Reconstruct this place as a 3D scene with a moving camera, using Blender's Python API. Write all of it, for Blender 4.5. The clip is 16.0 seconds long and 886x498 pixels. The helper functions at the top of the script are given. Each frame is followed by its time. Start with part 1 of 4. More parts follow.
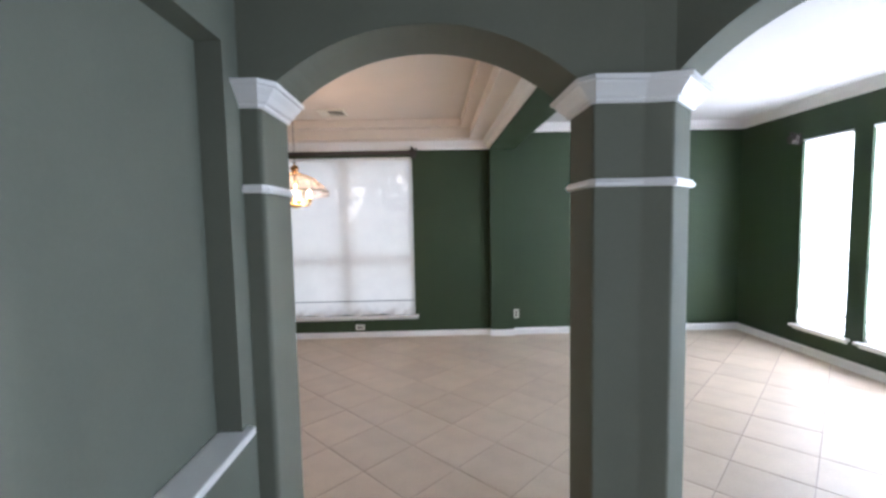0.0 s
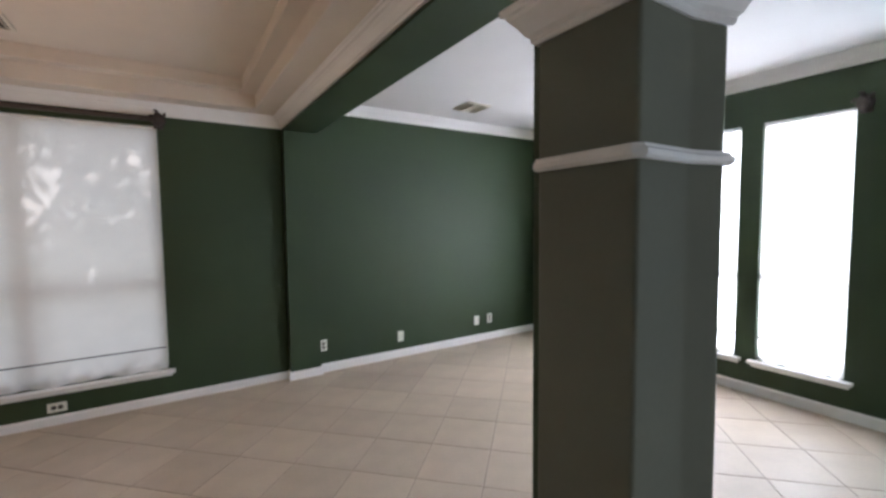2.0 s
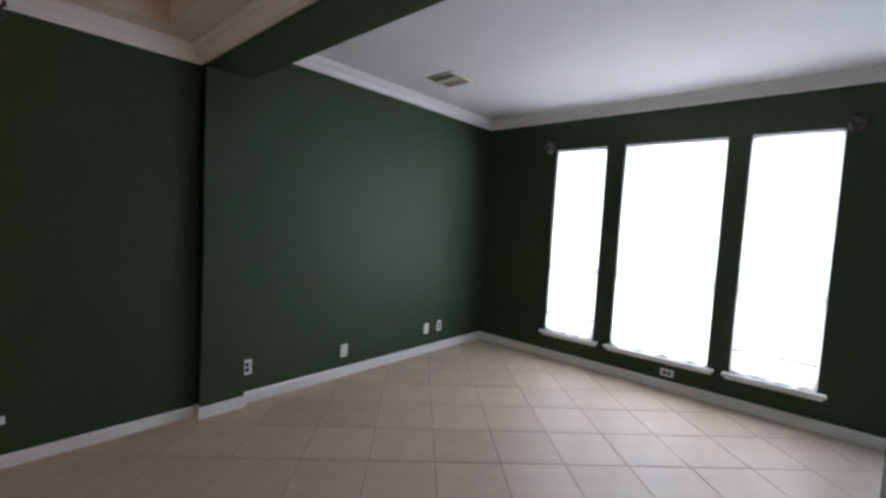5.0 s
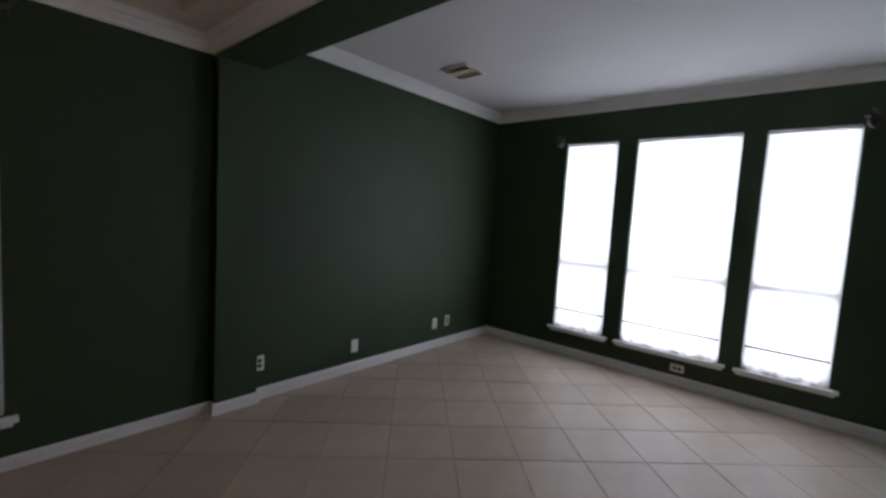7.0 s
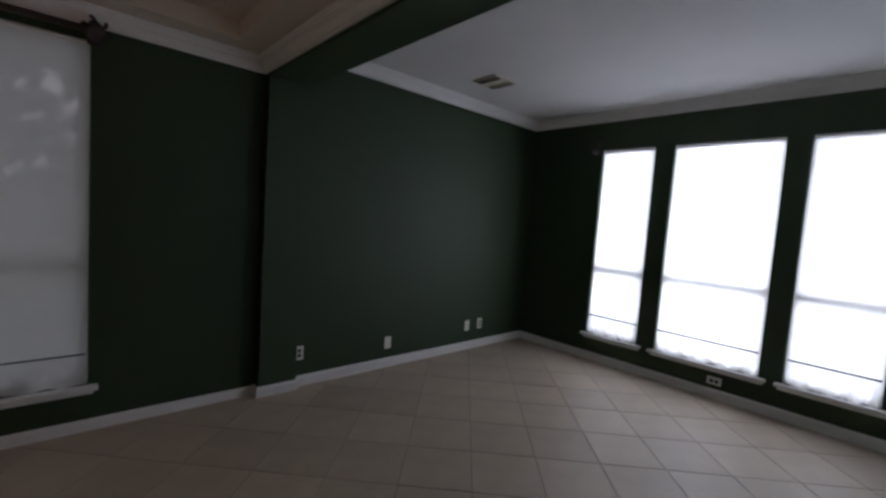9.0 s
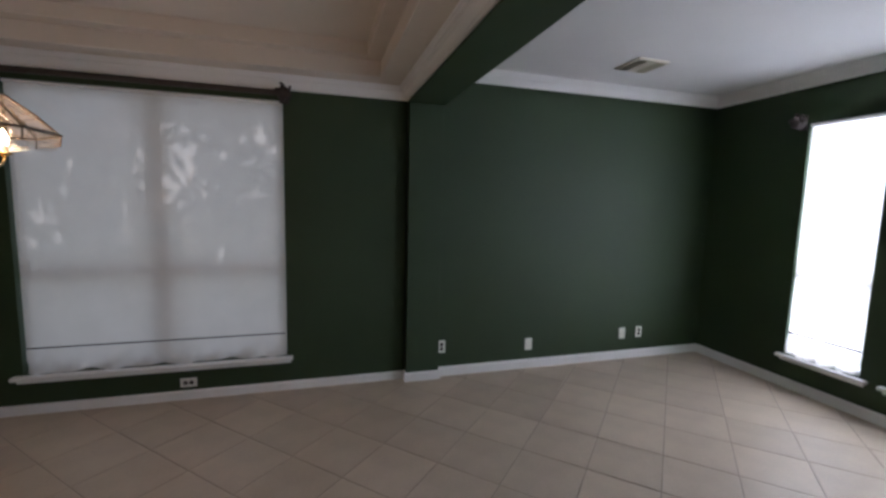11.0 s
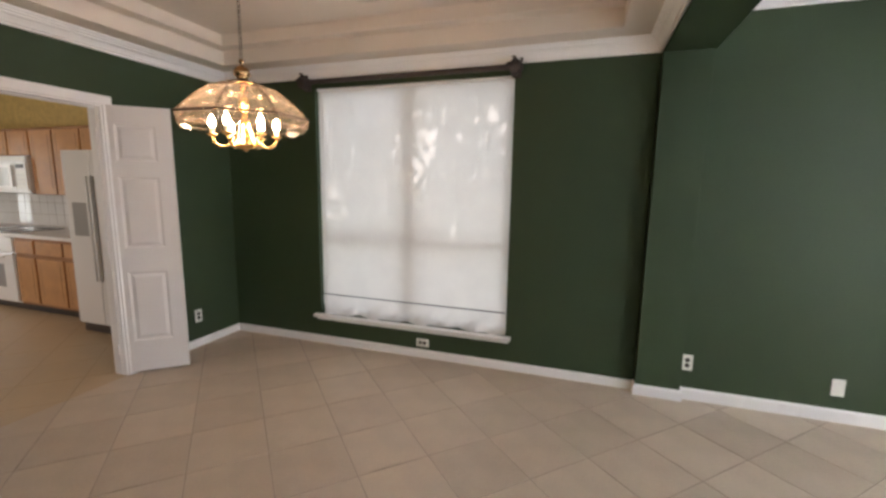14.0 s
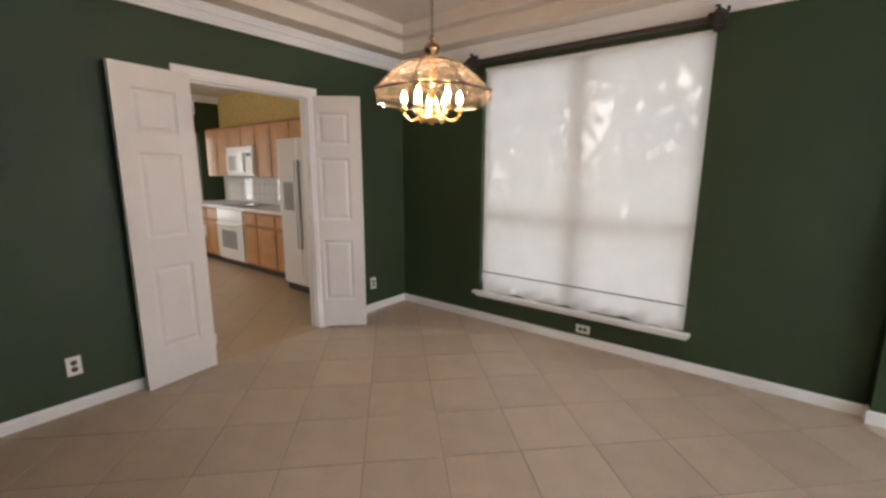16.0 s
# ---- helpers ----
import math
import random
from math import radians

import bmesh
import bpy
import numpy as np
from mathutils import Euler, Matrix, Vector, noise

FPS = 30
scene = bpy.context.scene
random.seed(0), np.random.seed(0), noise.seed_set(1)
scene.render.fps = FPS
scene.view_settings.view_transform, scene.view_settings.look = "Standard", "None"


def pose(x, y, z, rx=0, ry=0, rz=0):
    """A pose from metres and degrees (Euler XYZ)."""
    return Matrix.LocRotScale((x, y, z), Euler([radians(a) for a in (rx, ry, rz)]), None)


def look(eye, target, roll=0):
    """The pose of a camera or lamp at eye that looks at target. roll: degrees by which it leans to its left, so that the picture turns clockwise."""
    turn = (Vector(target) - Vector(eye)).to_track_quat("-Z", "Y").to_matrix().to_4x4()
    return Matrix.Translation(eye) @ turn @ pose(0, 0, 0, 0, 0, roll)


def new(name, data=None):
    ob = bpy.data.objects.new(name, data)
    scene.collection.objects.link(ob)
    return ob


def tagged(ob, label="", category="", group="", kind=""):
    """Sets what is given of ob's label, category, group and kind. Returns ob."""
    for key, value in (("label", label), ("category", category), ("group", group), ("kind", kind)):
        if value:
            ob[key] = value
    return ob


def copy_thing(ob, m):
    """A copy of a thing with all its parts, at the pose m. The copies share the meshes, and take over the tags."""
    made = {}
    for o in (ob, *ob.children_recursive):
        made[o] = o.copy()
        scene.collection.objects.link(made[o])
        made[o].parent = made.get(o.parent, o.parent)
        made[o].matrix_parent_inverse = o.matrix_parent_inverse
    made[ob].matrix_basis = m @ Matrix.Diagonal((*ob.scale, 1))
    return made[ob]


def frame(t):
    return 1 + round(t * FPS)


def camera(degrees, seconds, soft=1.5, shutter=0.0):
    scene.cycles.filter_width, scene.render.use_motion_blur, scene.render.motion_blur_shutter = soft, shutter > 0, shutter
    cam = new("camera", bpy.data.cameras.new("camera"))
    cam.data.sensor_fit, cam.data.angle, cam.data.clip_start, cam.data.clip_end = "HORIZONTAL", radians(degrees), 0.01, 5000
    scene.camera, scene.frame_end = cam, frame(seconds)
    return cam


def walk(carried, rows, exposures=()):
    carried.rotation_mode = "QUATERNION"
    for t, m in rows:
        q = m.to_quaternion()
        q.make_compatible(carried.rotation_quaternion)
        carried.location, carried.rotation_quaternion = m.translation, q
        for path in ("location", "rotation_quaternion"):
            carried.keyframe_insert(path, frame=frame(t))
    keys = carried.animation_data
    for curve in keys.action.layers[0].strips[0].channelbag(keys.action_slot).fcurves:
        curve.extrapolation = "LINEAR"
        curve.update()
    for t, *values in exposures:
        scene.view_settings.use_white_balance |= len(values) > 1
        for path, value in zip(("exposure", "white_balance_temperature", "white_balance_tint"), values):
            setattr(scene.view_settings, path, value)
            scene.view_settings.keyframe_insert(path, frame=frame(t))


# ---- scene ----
cam = camera(92.8, 16.0, soft=2.8)
PATH = [
    (0, (0.331, -0.011, 1.536), (0.371, 1.984, 1.393), -1.1),
    (0.5, (0.261, 0.282, 1.555), (0.613, 2.248, 1.457), 0.2),
    (1, (0.187, 0.569, 1.534), (0.783, 2.476, 1.441), -0.9),
    (1.5, (0.125, 0.887, 1.524), (0.992, 2.684, 1.38), -1.4),
    (2, (0.138, 1.207, 1.521), (1.214, 2.888, 1.393), -0.6),
    (2.5, (0.068, 1.471, 1.471), (1.312, 3.034, 1.372), -0.6),
    (3, (0.08, 1.725, 1.442), (1.39, 3.226, 1.265), 0.3),
    (3.5, (0.056, 1.911, 1.451), (1.419, 3.371, 1.34), 1.5),
    (6, (-0.032, 2.399, 1.463), (1.492, 3.684, 1.298), 2.9),
    (6.5, (-0.056, 2.419, 1.478), (1.459, 3.714, 1.31), 3.2),
    (7, (-0.071, 2.415, 1.468), (1.434, 3.722, 1.305), 3.4),
    (7.5, (-0.103, 2.416, 1.463), (1.403, 3.72, 1.298), 4.6),
    (8, (-0.116, 2.334, 1.448), (1.377, 3.655, 1.289), 4.8),
    (10.5, (0.192, 1.987, 1.515), (0.992, 3.811, 1.332), 1.8),
    (11, (0.326, 1.871, 1.581), (0.889, 3.777, 1.361), 1.3),
    (11.5, (0.492, 1.818, 1.632), (0.812, 3.779, 1.4), 1.3),
    (12, (0.636, 1.835, 1.649), (0.682, 3.819, 1.401), 1.5),
    (12.5, (0.642, 1.903, 1.59), (0.447, 3.878, 1.337), 0.9),
    (13, (0.631, 1.979, 1.562), (0.373, 3.953, 1.365), -1.2),
    (13.5, (0.638, 2.077, 1.539), (0.25, 4.027, 1.317), -0.3),
    (14, (0.625, 2.146, 1.512), (-0.003, 4.021, 1.212), 0.8),
    (14.5, (0.588, 2.155, 1.474), (-0.233, 3.951, 1.155), 0.8),
    (15, (0.553, 2.153, 1.447), (-0.403, 3.875, 1.095), 0.2),
    (15.5, (0.523, 2.136, 1.436), (-0.563, 3.778, 1.083), 0.3),
    (16, (0.479, 2.104, 1.431), (-0.734, 3.653, 1.068), 0.2),
]

EXPOSURES = [
    (0.0, 0.27, 5650, 20), (0.5, 0.10, 5900, 20), (1.0, 0.0, 5950, 20), (1.5, -0.16, 5950, 20), (2.5, -0.36, 5950, 21), (3.7, -0.30, 5850, 21), (5.8, -1.67, 5800, 22), (7.0, -1.98, 5800, 22),
    (8.2, -2.42, 5800, 22), (10.5, -2.0, 5700, 22), (11.0, -1.25, 5750, 21), (11.5, -0.67, 5950, 20), (12.5, -0.25, 6150, 20), (13.5, 0.0, 6380, 20), (16.0, 0.0, 6450, 20),
]
walk(cam, [(t, look(eye, target, roll)) for t, eye, target, roll in PATH], EXPOSURES)

# ---- world and light ----
world = bpy.data.worlds.new("sky")
scene.world = world
world.use_nodes = True
wn = world.node_tree.nodes
sky = wn.new("ShaderNodeTexSky")
sky.sky_type, sky.sun_disc = "NISHITA", False
sky.sun_elevation, sky.sun_rotation = radians(48), radians(12)
wn["Background"].inputs["Strength"].default_value = 0.10
world.node_tree.links.new(sky.outputs["Color"], wn["Background"].inputs["Color"])

sun = new("sun", bpy.data.lights.new("sun", "SUN"))
sun.data.energy, sun.data.angle, sun.data.color = 5.0, radians(0.5), (1.0, 0.96, 0.90)
sun.matrix_world = look((2.0, 14.0, 13.0), (-0.2, 5.4, 1.2))


def area_lamp(name, at, target, w, h, watts, colour):
    lamp = new(name, bpy.data.lights.new(name, "AREA"))
    lamp.data.shape, lamp.data.size, lamp.data.size_y = "RECTANGLE", w, h
    lamp.data.energy, lamp.data.color = watts, colour
    lamp.matrix_world = look(at, target)
    return lamp


DAY = (0.86, 0.925, 1.0)
WIN_E = [(3.968, 4.526), (2.932, 3.792), (2.198, 2.774)]
for y0, y1 in WIN_E:
    area_lamp("window_skylight", (4.78, (y0 + y1) / 2, 1.31), (0, (y0 + y1) / 2, 1.25), (y1 - y0) + 0.1, 2.1, 310 * (y1 - y0), DAY)
area_lamp("window_skylight", (-0.82, 6.05, 1.31), (-0.82, 0, 1.25), 2.3, 2.5, 26, (0.91, 0.96, 1.0))
# added lamp at an unseen window, aimed to brighten foyer wall and column
area_lamp("window_skylight", (4.72, 1.37, 1.31), (-0.45, -0.3, 1.25), 0.9, 2.1, 50, (0.60, 0.86, 1.0))
area_lamp("entry_skylight", (2.85, -0.75, 1.35), (-0.45, 0.6, 1.4), 1.5, 2.1, 42, (0.89, 0.955, 0.965))
# added warm lamp in an unseen opening, brightens the kitchen
area_lamp("kitchen_skylight", (-5.6, 1.72, 1.5), (-5.6, 6, 1.2), 2.4, 1.5, 36, (1.0, 0.88, 0.70))

# ---- materials ----


def mat(name, colour, rough=0.5, metal=0.0, var=0.06, scale=3.0, bump=0.0, bump_scale=200.0, spec=0.5, per_object=0.0, fine=60.0):
    m = bpy.data.materials.new(name)
    m.use_nodes = True
    n, l = m.node_tree.nodes, m.node_tree.links
    p = n["Principled BSDF"]
    p.inputs["Roughness"].default_value = rough
    p.inputs["Metallic"].default_value = metal
    p.inputs["Specular IOR Level"].default_value = spec
    tc = n.new("ShaderNodeTexCoord")
    big, small = n.new("ShaderNodeTexNoise"), n.new("ShaderNodeTexNoise")
    big.inputs["Scale"].default_value, small.inputs["Scale"].default_value = scale, fine
    big.inputs["Detail"].default_value = 5
    l.new(tc.outputs["Object"], big.inputs["Vector"])
    l.new(tc.outputs["Object"], small.inputs["Vector"])
    add = n.new("ShaderNodeMath")
    add.operation = "MULTIPLY_ADD"
    l.new(small.outputs["Fac"], add.inputs[0])
    add.inputs[1].default_value = 0.4
    l.new(big.outputs["Fac"], add.inputs[2])
    last = add
    if per_object:
        info = n.new("ShaderNodeObjectInfo")
        more = n.new("ShaderNodeMath")
        more.operation = "MULTIPLY_ADD"
        l.new(info.outputs["Random"], more.inputs[0])
        more.inputs[1].default_value = per_object
        l.new(add.outputs[0], more.inputs[2])
        last = more
    ramp = n.new("ShaderNodeMapRange")
    ramp.inputs["From Min"].default_value, ramp.inputs["From Max"].default_value = 0.35, 1.05 + per_object
    ramp.inputs["To Min"].default_value, ramp.inputs["To Max"].default_value = 1 - var, 1 + var
    l.new(last.outputs[0], ramp.inputs["Value"])
    mul = n.new("ShaderNodeVectorMath")
    mul.operation = "SCALE"
    mul.inputs[0].default_value = colour
    l.new(ramp.outputs[0], mul.inputs["Scale"])
    l.new(mul.outputs[0], p.inputs["Base Color"])
    rr = n.new("ShaderNodeMapRange")
    rr.inputs["To Min"].default_value, rr.inputs["To Max"].default_value = max(rough - 0.06, 0.02), min(rough + 0.08, 1)
    l.new(big.outputs["Fac"], rr.inputs["Value"])
    l.new(rr.outputs[0], p.inputs["Roughness"])
    if bump:
        tex = n.new("ShaderNodeTexNoise")
        tex.inputs["Scale"].default_value, tex.inputs["Detail"].default_value = bump_scale, 3
        l.new(tc.outputs["Object"], tex.inputs["Vector"])
        b = n.new("ShaderNodeBump")
        b.inputs["Strength"].default_value, b.inputs["Distance"].default_value = bump, 0.002
        l.new(tex.outputs["Fac"], b.inputs["Height"])
        l.new(b.outputs["Normal"], p.inputs["Normal"])
    return m


GREEN = mat("green wall paint", (0.0292, 0.0495, 0.0205), 0.57, var=0.10, scale=2.2, bump=0.30, bump_scale=140, spec=0.36)
SAGE = mat("sage grey-green paint", (0.172, 0.180, 0.142), 0.78, var=0.07, bump=0.25, bump_scale=160, spec=0.10)
WHITE_CEIL = mat("white ceiling paint", (0.78, 0.77, 0.76), 0.8, var=0.03, bump=0.35, bump_scale=120)
TRAY = mat("cream tray ceiling paint", (0.72, 0.645, 0.56), 0.75, var=0.05, bump=0.35, bump_scale=110)
TRIM = mat("white gloss trim paint", (0.87, 0.86, 0.85), 0.35, var=0.04, bump=0.1, bump_scale=60)
DOORPAINT = mat("white door paint", (0.74, 0.71, 0.68), 0.4, var=0.04, bump=0.15, bump_scale=90)
TILE = mat("beige ceramic tile", (0.540, 0.446, 0.346), 0.42, var=0.18, scale=5, bump=0.14, bump_scale=30, per_object=0.35, spec=0.36)
GROUTK = mat("tan grout", (0.45, 0.335, 0.21), 0.9, var=0.2, bump=0.4, bump_scale=300)
GROUT = mat("brown grout", (0.375, 0.308, 0.250), 0.9, var=0.3, bump=0.5, bump_scale=300)
PLASTIC = mat("white plastic plate", (0.78, 0.77, 0.72), 0.35, var=0.03)
DARKPL = mat("brown plastic", (0.05, 0.04, 0.035), 0.4, var=0.1)
IRON = mat("dark bronze iron", (0.075, 0.060, 0.055), 0.5, metal=0.6, var=0.3, scale=20, bump=0.5, bump_scale=90)
BRASS = mat("polished brass", (0.83, 0.58, 0.25), 0.16, metal=1.0, var=0.06, scale=15)
ANTIQUE = mat("darkened antique brass", (0.36, 0.22, 0.10), 0.22, metal=1.0, var=0.25, scale=30)
CAME = mat("dark lead came", (0.06, 0.045, 0.03), 0.45, metal=0.8, var=0.2)
OAK = mat("honey oak", (0.52, 0.275, 0.115), 0.4, var=0.22, scale=6, bump=0.2, bump_scale=70)
# OAK darkened: the shade round the cabinet fronts is put into the colour
OAK_SHADE = mat("oak with shade in its colour", (0.31, 0.145, 0.055), 0.45, var=0.2, scale=6, bump=0.2, bump_scale=70)
TILEK = mat("tan kitchen floor tile", (0.50, 0.37, 0.225), 0.42, var=0.12, scale=4, bump=0.1, bump_scale=30, per_object=0.2)
APPL = mat("white appliance enamel", (0.80, 0.79, 0.77), 0.22, var=0.02)
BLACKGLASS = mat("black glass", (0.02, 0.02, 0.022), 0.08, var=0.1)
COUNTER = mat("white laminate", (0.74, 0.72, 0.69), 0.35, var=0.05, scale=40)
YELLOW = mat("yellow wallpaper", (0.56, 0.42, 0.16), 0.7, var=0.25, scale=14, bump=0.2)
SPLASH = mat("white glazed tile", (0.72, 0.70, 0.67), 0.0, var=0.05, per_object=0.2)
KWALL = mat("cream kitchen paint", (0.66, 0.58, 0.47), 0.6, var=0.05)
ALU = mat("white window frame", (0.72, 0.72, 0.70), 0.4, var=0.05)
BARK = mat("tree bark", (0.12, 0.085, 0.06), 0.9, var=0.3, scale=8, bump=1.0, bump_scale=25)
LEAF = mat("tree leaf", (0.07, 0.12, 0.03), 0.5, var=0.4, scale=2)
GRASS = mat("lawn", (0.07, 0.11, 0.035), 0.9, var=0.4, scale=1.5, bump=1.0, bump_scale=40)
VENT = mat("cream vent enamel", (0.70, 0.65, 0.54), 0.45, var=0.06)
# near-black that puts the shade of recesses into the colour
DARKIN = mat("dark recess shade", (0.05, 0.042, 0.028), 0.9, var=0.1)
CANDLE = mat("ivory candle sleeve", (0.78, 0.72, 0.58), 0.5, var=0.04)


def glass_mat(name, colour, rough=0.0, shine=(0.035, 0.14)):
    m = bpy.data.materials.new(name)
    m.use_nodes = True
    n, l = m.node_tree.nodes, m.node_tree.links
    n.remove(n["Principled BSDF"])
    g, t, mix, fr = n.new("ShaderNodeBsdfGlossy"), n.new("ShaderNodeBsdfTransparent"), n.new("ShaderNodeMixShader"), n.new("ShaderNodeLayerWeight")
    cut = n.new("ShaderNodeMapRange")
    cut.inputs["To Min"].default_value, cut.inputs["To Max"].default_value = shine
    g.inputs["Roughness"].default_value = rough
    t.inputs["Color"].default_value = (*colour, 1)
    fr.inputs["Blend"].default_value = 0.25
    l.new(fr.outputs["Facing"], cut.inputs["Value"])
    l.new(cut.outputs[0], mix.inputs[0])
    l.new(t.outputs[0], mix.inputs[1])
    l.new(g.outputs[0], mix.inputs[2])
    l.new(mix.outputs[0], n["Material Output"].inputs[0])
    return m


GLASS = glass_mat("clear glass", (0.95, 0.97, 0.96))
SHADEGLASS = glass_mat("bevelled peach glass", (0.995, 0.98, 0.96), 0.05, (0.03, 0.12))
sn, sl = SHADEGLASS.node_tree.nodes, SHADEGLASS.node_tree.links
haze, blend = sn.new("ShaderNodeBsdfTranslucent"), sn.new("ShaderNodeMixShader")
haze.inputs["Color"].default_value = (1.0, 0.94, 0.86, 1)
blend.inputs[0].default_value = 0.016
sl.new(sn["Mix Shader"].outputs[0], blend.inputs[1])
sl.new(haze.outputs[0], blend.inputs[2])
sl.new(blend.outputs[0], sn["Material Output"].inputs[0])


BEVEL = mat("cut glass bevel", (0.95, 0.86, 0.76), 0.12, var=0.03)
BEVEL.node_tree.nodes["Principled BSDF"].inputs["Transmission Weight"].default_value = 0.8


def blind_mat(name, colour, see=0.085, trans=0.58):
    m = bpy.data.materials.new(name)
    m.use_nodes = True
    n, l = m.node_tree.nodes, m.node_tree.links
    n.remove(n["Principled BSDF"])
    tc = n.new("ShaderNodeTexCoord")
    weave = n.new("ShaderNodeTexNoise")
    weave.inputs["Scale"].default_value, weave.inputs["Detail"].default_value = 7, 6
    l.new(tc.outputs["Object"], weave.inputs["Vector"])
    mr = n.new("ShaderNodeMapRange")
    mr.inputs["To Min"].default_value, mr.inputs["To Max"].default_value = 0.92, 1.05
    l.new(weave.outputs["Fac"], mr.inputs["Value"])
    sc = n.new("ShaderNodeVectorMath")
    sc.operation = "SCALE"
    sc.inputs[0].default_value = colour
    l.new(mr.outputs[0], sc.inputs["Scale"])
    d, t, clear = n.new("ShaderNodeBsdfDiffuse"), n.new("ShaderNodeBsdfTranslucent"), n.new("ShaderNodeBsdfTransparent")
    l.new(sc.outputs[0], d.inputs["Color"])
    l.new(sc.outputs[0], t.inputs["Color"])
    a, b = n.new("ShaderNodeMixShader"), n.new("ShaderNodeMixShader")
    a.inputs[0].default_value, b.inputs[0].default_value = trans, see
    l.new(d.outputs[0], a.inputs[1])
    l.new(t.outputs[0], a.inputs[2])
    l.new(a.outputs[0], b.inputs[1])
    l.new(clear.outputs[0], b.inputs[2])
    l.new(b.outputs[0], n["Material Output"].inputs[0])
    return m


BLIND = blind_mat("off-white roller fabric", (0.87, 0.825, 0.765))
DRAPE = blind_mat("taupe drape cloth", (0.40, 0.34, 0.28), 0.0, 0.25)


def lamp_mat(name, colour, strength):
    m = bpy.data.materials.new(name)
    m.use_nodes = True
    p = m.node_tree.nodes["Principled BSDF"]
    p.inputs["Base Color"].default_value = (*colour, 1)
    p.inputs["Emission Color"].default_value = (*colour, 1)
    p.inputs["Emission Strength"].default_value = strength
    return m


BULB = lamp_mat("lit bulb", (1.0, 0.72, 0.38), 55.0)

# ---- mesh helpers ----


def bm_box(bm, x0, x1, y0, y1, z0, z1, bevel=0.0):
    vs = [bm.verts.new((x, y, z)) for x in (x0, x1) for y in (y0, y1) for z in (z0, z1)]
    fs = [bm.faces.new([vs[i] for i in q]) for q in ((0, 1, 3, 2), (4, 6, 7, 5), (0, 4, 5, 1), (2, 3, 7, 6), (0, 2, 6, 4), (1, 5, 7, 3))]
    if bevel:
        es = list({e for f in fs for e in f.edges})
        bmesh.ops.bevel(bm, geom=es, offset=bevel, segments=2, affect="EDGES", profile=0.6)
    return vs


def box(x0, x1, y0, y1, z0, z1, bevel=0.0):
    bm = bmesh.new()
    bm_box(bm, x0, x1, y0, y1, z0, z1, bevel)
    return bm


def bm_lathe(bm, rings, n=24, centre=(0, 0, 0), cap=True):
    """rings: (radius, z)."""
    loops = []
    for r, z in rings:
        loops.append([bm.verts.new((centre[0] + r * math.cos(2 * math.pi * i / n), centre[1] + r * math.sin(2 * math.pi * i / n), centre[2] + z)) for i in range(n)])
    for a, b in zip(loops, loops[1:]):
        for i in range(n):
            bm.faces.new((a[i], a[(i + 1) % n], b[(i + 1) % n], b[i]))
    if cap:
        bm.faces.new(loops[0][::-1])
        bm.faces.new(loops[-1])
    return loops


def bm_tube(bm, pts, r, n=8):
    """A round rod along points."""
    pts = [Vector(p) for p in pts]
    loops = []
    for i, p in enumerate(pts):
        d = (pts[min(i + 1, len(pts) - 1)] - pts[max(i - 1, 0)]).normalized()
        u = d.cross(Vector((0, 0, 1)) if abs(d.z) < 0.9 else Vector((1, 0, 0))).normalized()
        v = d.cross(u)
        loops.append([bm.verts.new(p + r * (math.cos(2 * math.pi * k / n) * u + math.sin(2 * math.pi * k / n) * v)) for k in range(n)])
    for a, b in zip(loops, loops[1:]):
        for k in range(n):
            bm.faces.new((a[k], a[(k + 1) % n], b[(k + 1) % n], b[k]))
    bm.faces.new(loops[0][::-1])
    bm.faces.new(loops[-1])


def sweep(path, profile, closed=False):
    """A moulding along a plan path; profile points are (out to the left of the path, z)."""
    bm = bmesh.new()
    pts = [Vector(p) for p in path]
    n = len(pts)
    loops = []
    for i, p in enumerate(pts):
        a = pts[i] - pts[i - 1] if (i > 0 or closed) else None
        b = pts[(i + 1) % n] - pts[i] if (i < n - 1 or closed) else None
        na = Vector((-a.y, a.x)).normalized() if a is not None else None
        nb = Vector((-b.y, b.x)).normalized() if b is not None else None
        if na is None:
            m = nb
        elif nb is None:
            m = na
        else:
            m = (na + nb) / max(1 + na.dot(nb), 0.2)
        loops.append([bm.verts.new((p.x + m.x * d, p.y + m.y * d, z)) for d, z in profile])
    k = len(profile)
    for i in range(n if closed else n - 1):
        a, b = loops[i], loops[(i + 1) % n]
        for j in range(k):
            bm.faces.new((a[j], a[(j + 1) % k], b[(j + 1) % k], b[j]))
    if not closed:
        bm.faces.new(loops[0][::-1])
        bm.faces.new(loops[-1])
    bmesh.ops.recalc_face_normals(bm, faces=bm.faces)
    return bm


def prism(poly, z0, z1, bevel=0.0):
    bm = bmesh.new()
    lo = [bm.verts.new((x, y, z0)) for x, y in poly]
    hi = [bm.verts.new((x, y, z1)) for x, y in poly]
    n = len(poly)
    bm.faces.new(lo[::-1])
    bm.faces.new(hi)
    for i in range(n):
        bm.faces.new((lo[i], lo[(i + 1) % n], hi[(i + 1) % n], hi[i]))
    bmesh.ops.recalc_face_normals(bm, faces=bm.faces)
    if bevel:
        ups = [e for e in bm.edges if abs(e.verts[0].co.z - e.verts[1].co.z) > 0.1]
        bmesh.ops.bevel(bm, geom=ups, offset=bevel, segments=4, affect="EDGES", profile=0.5)
    return bm


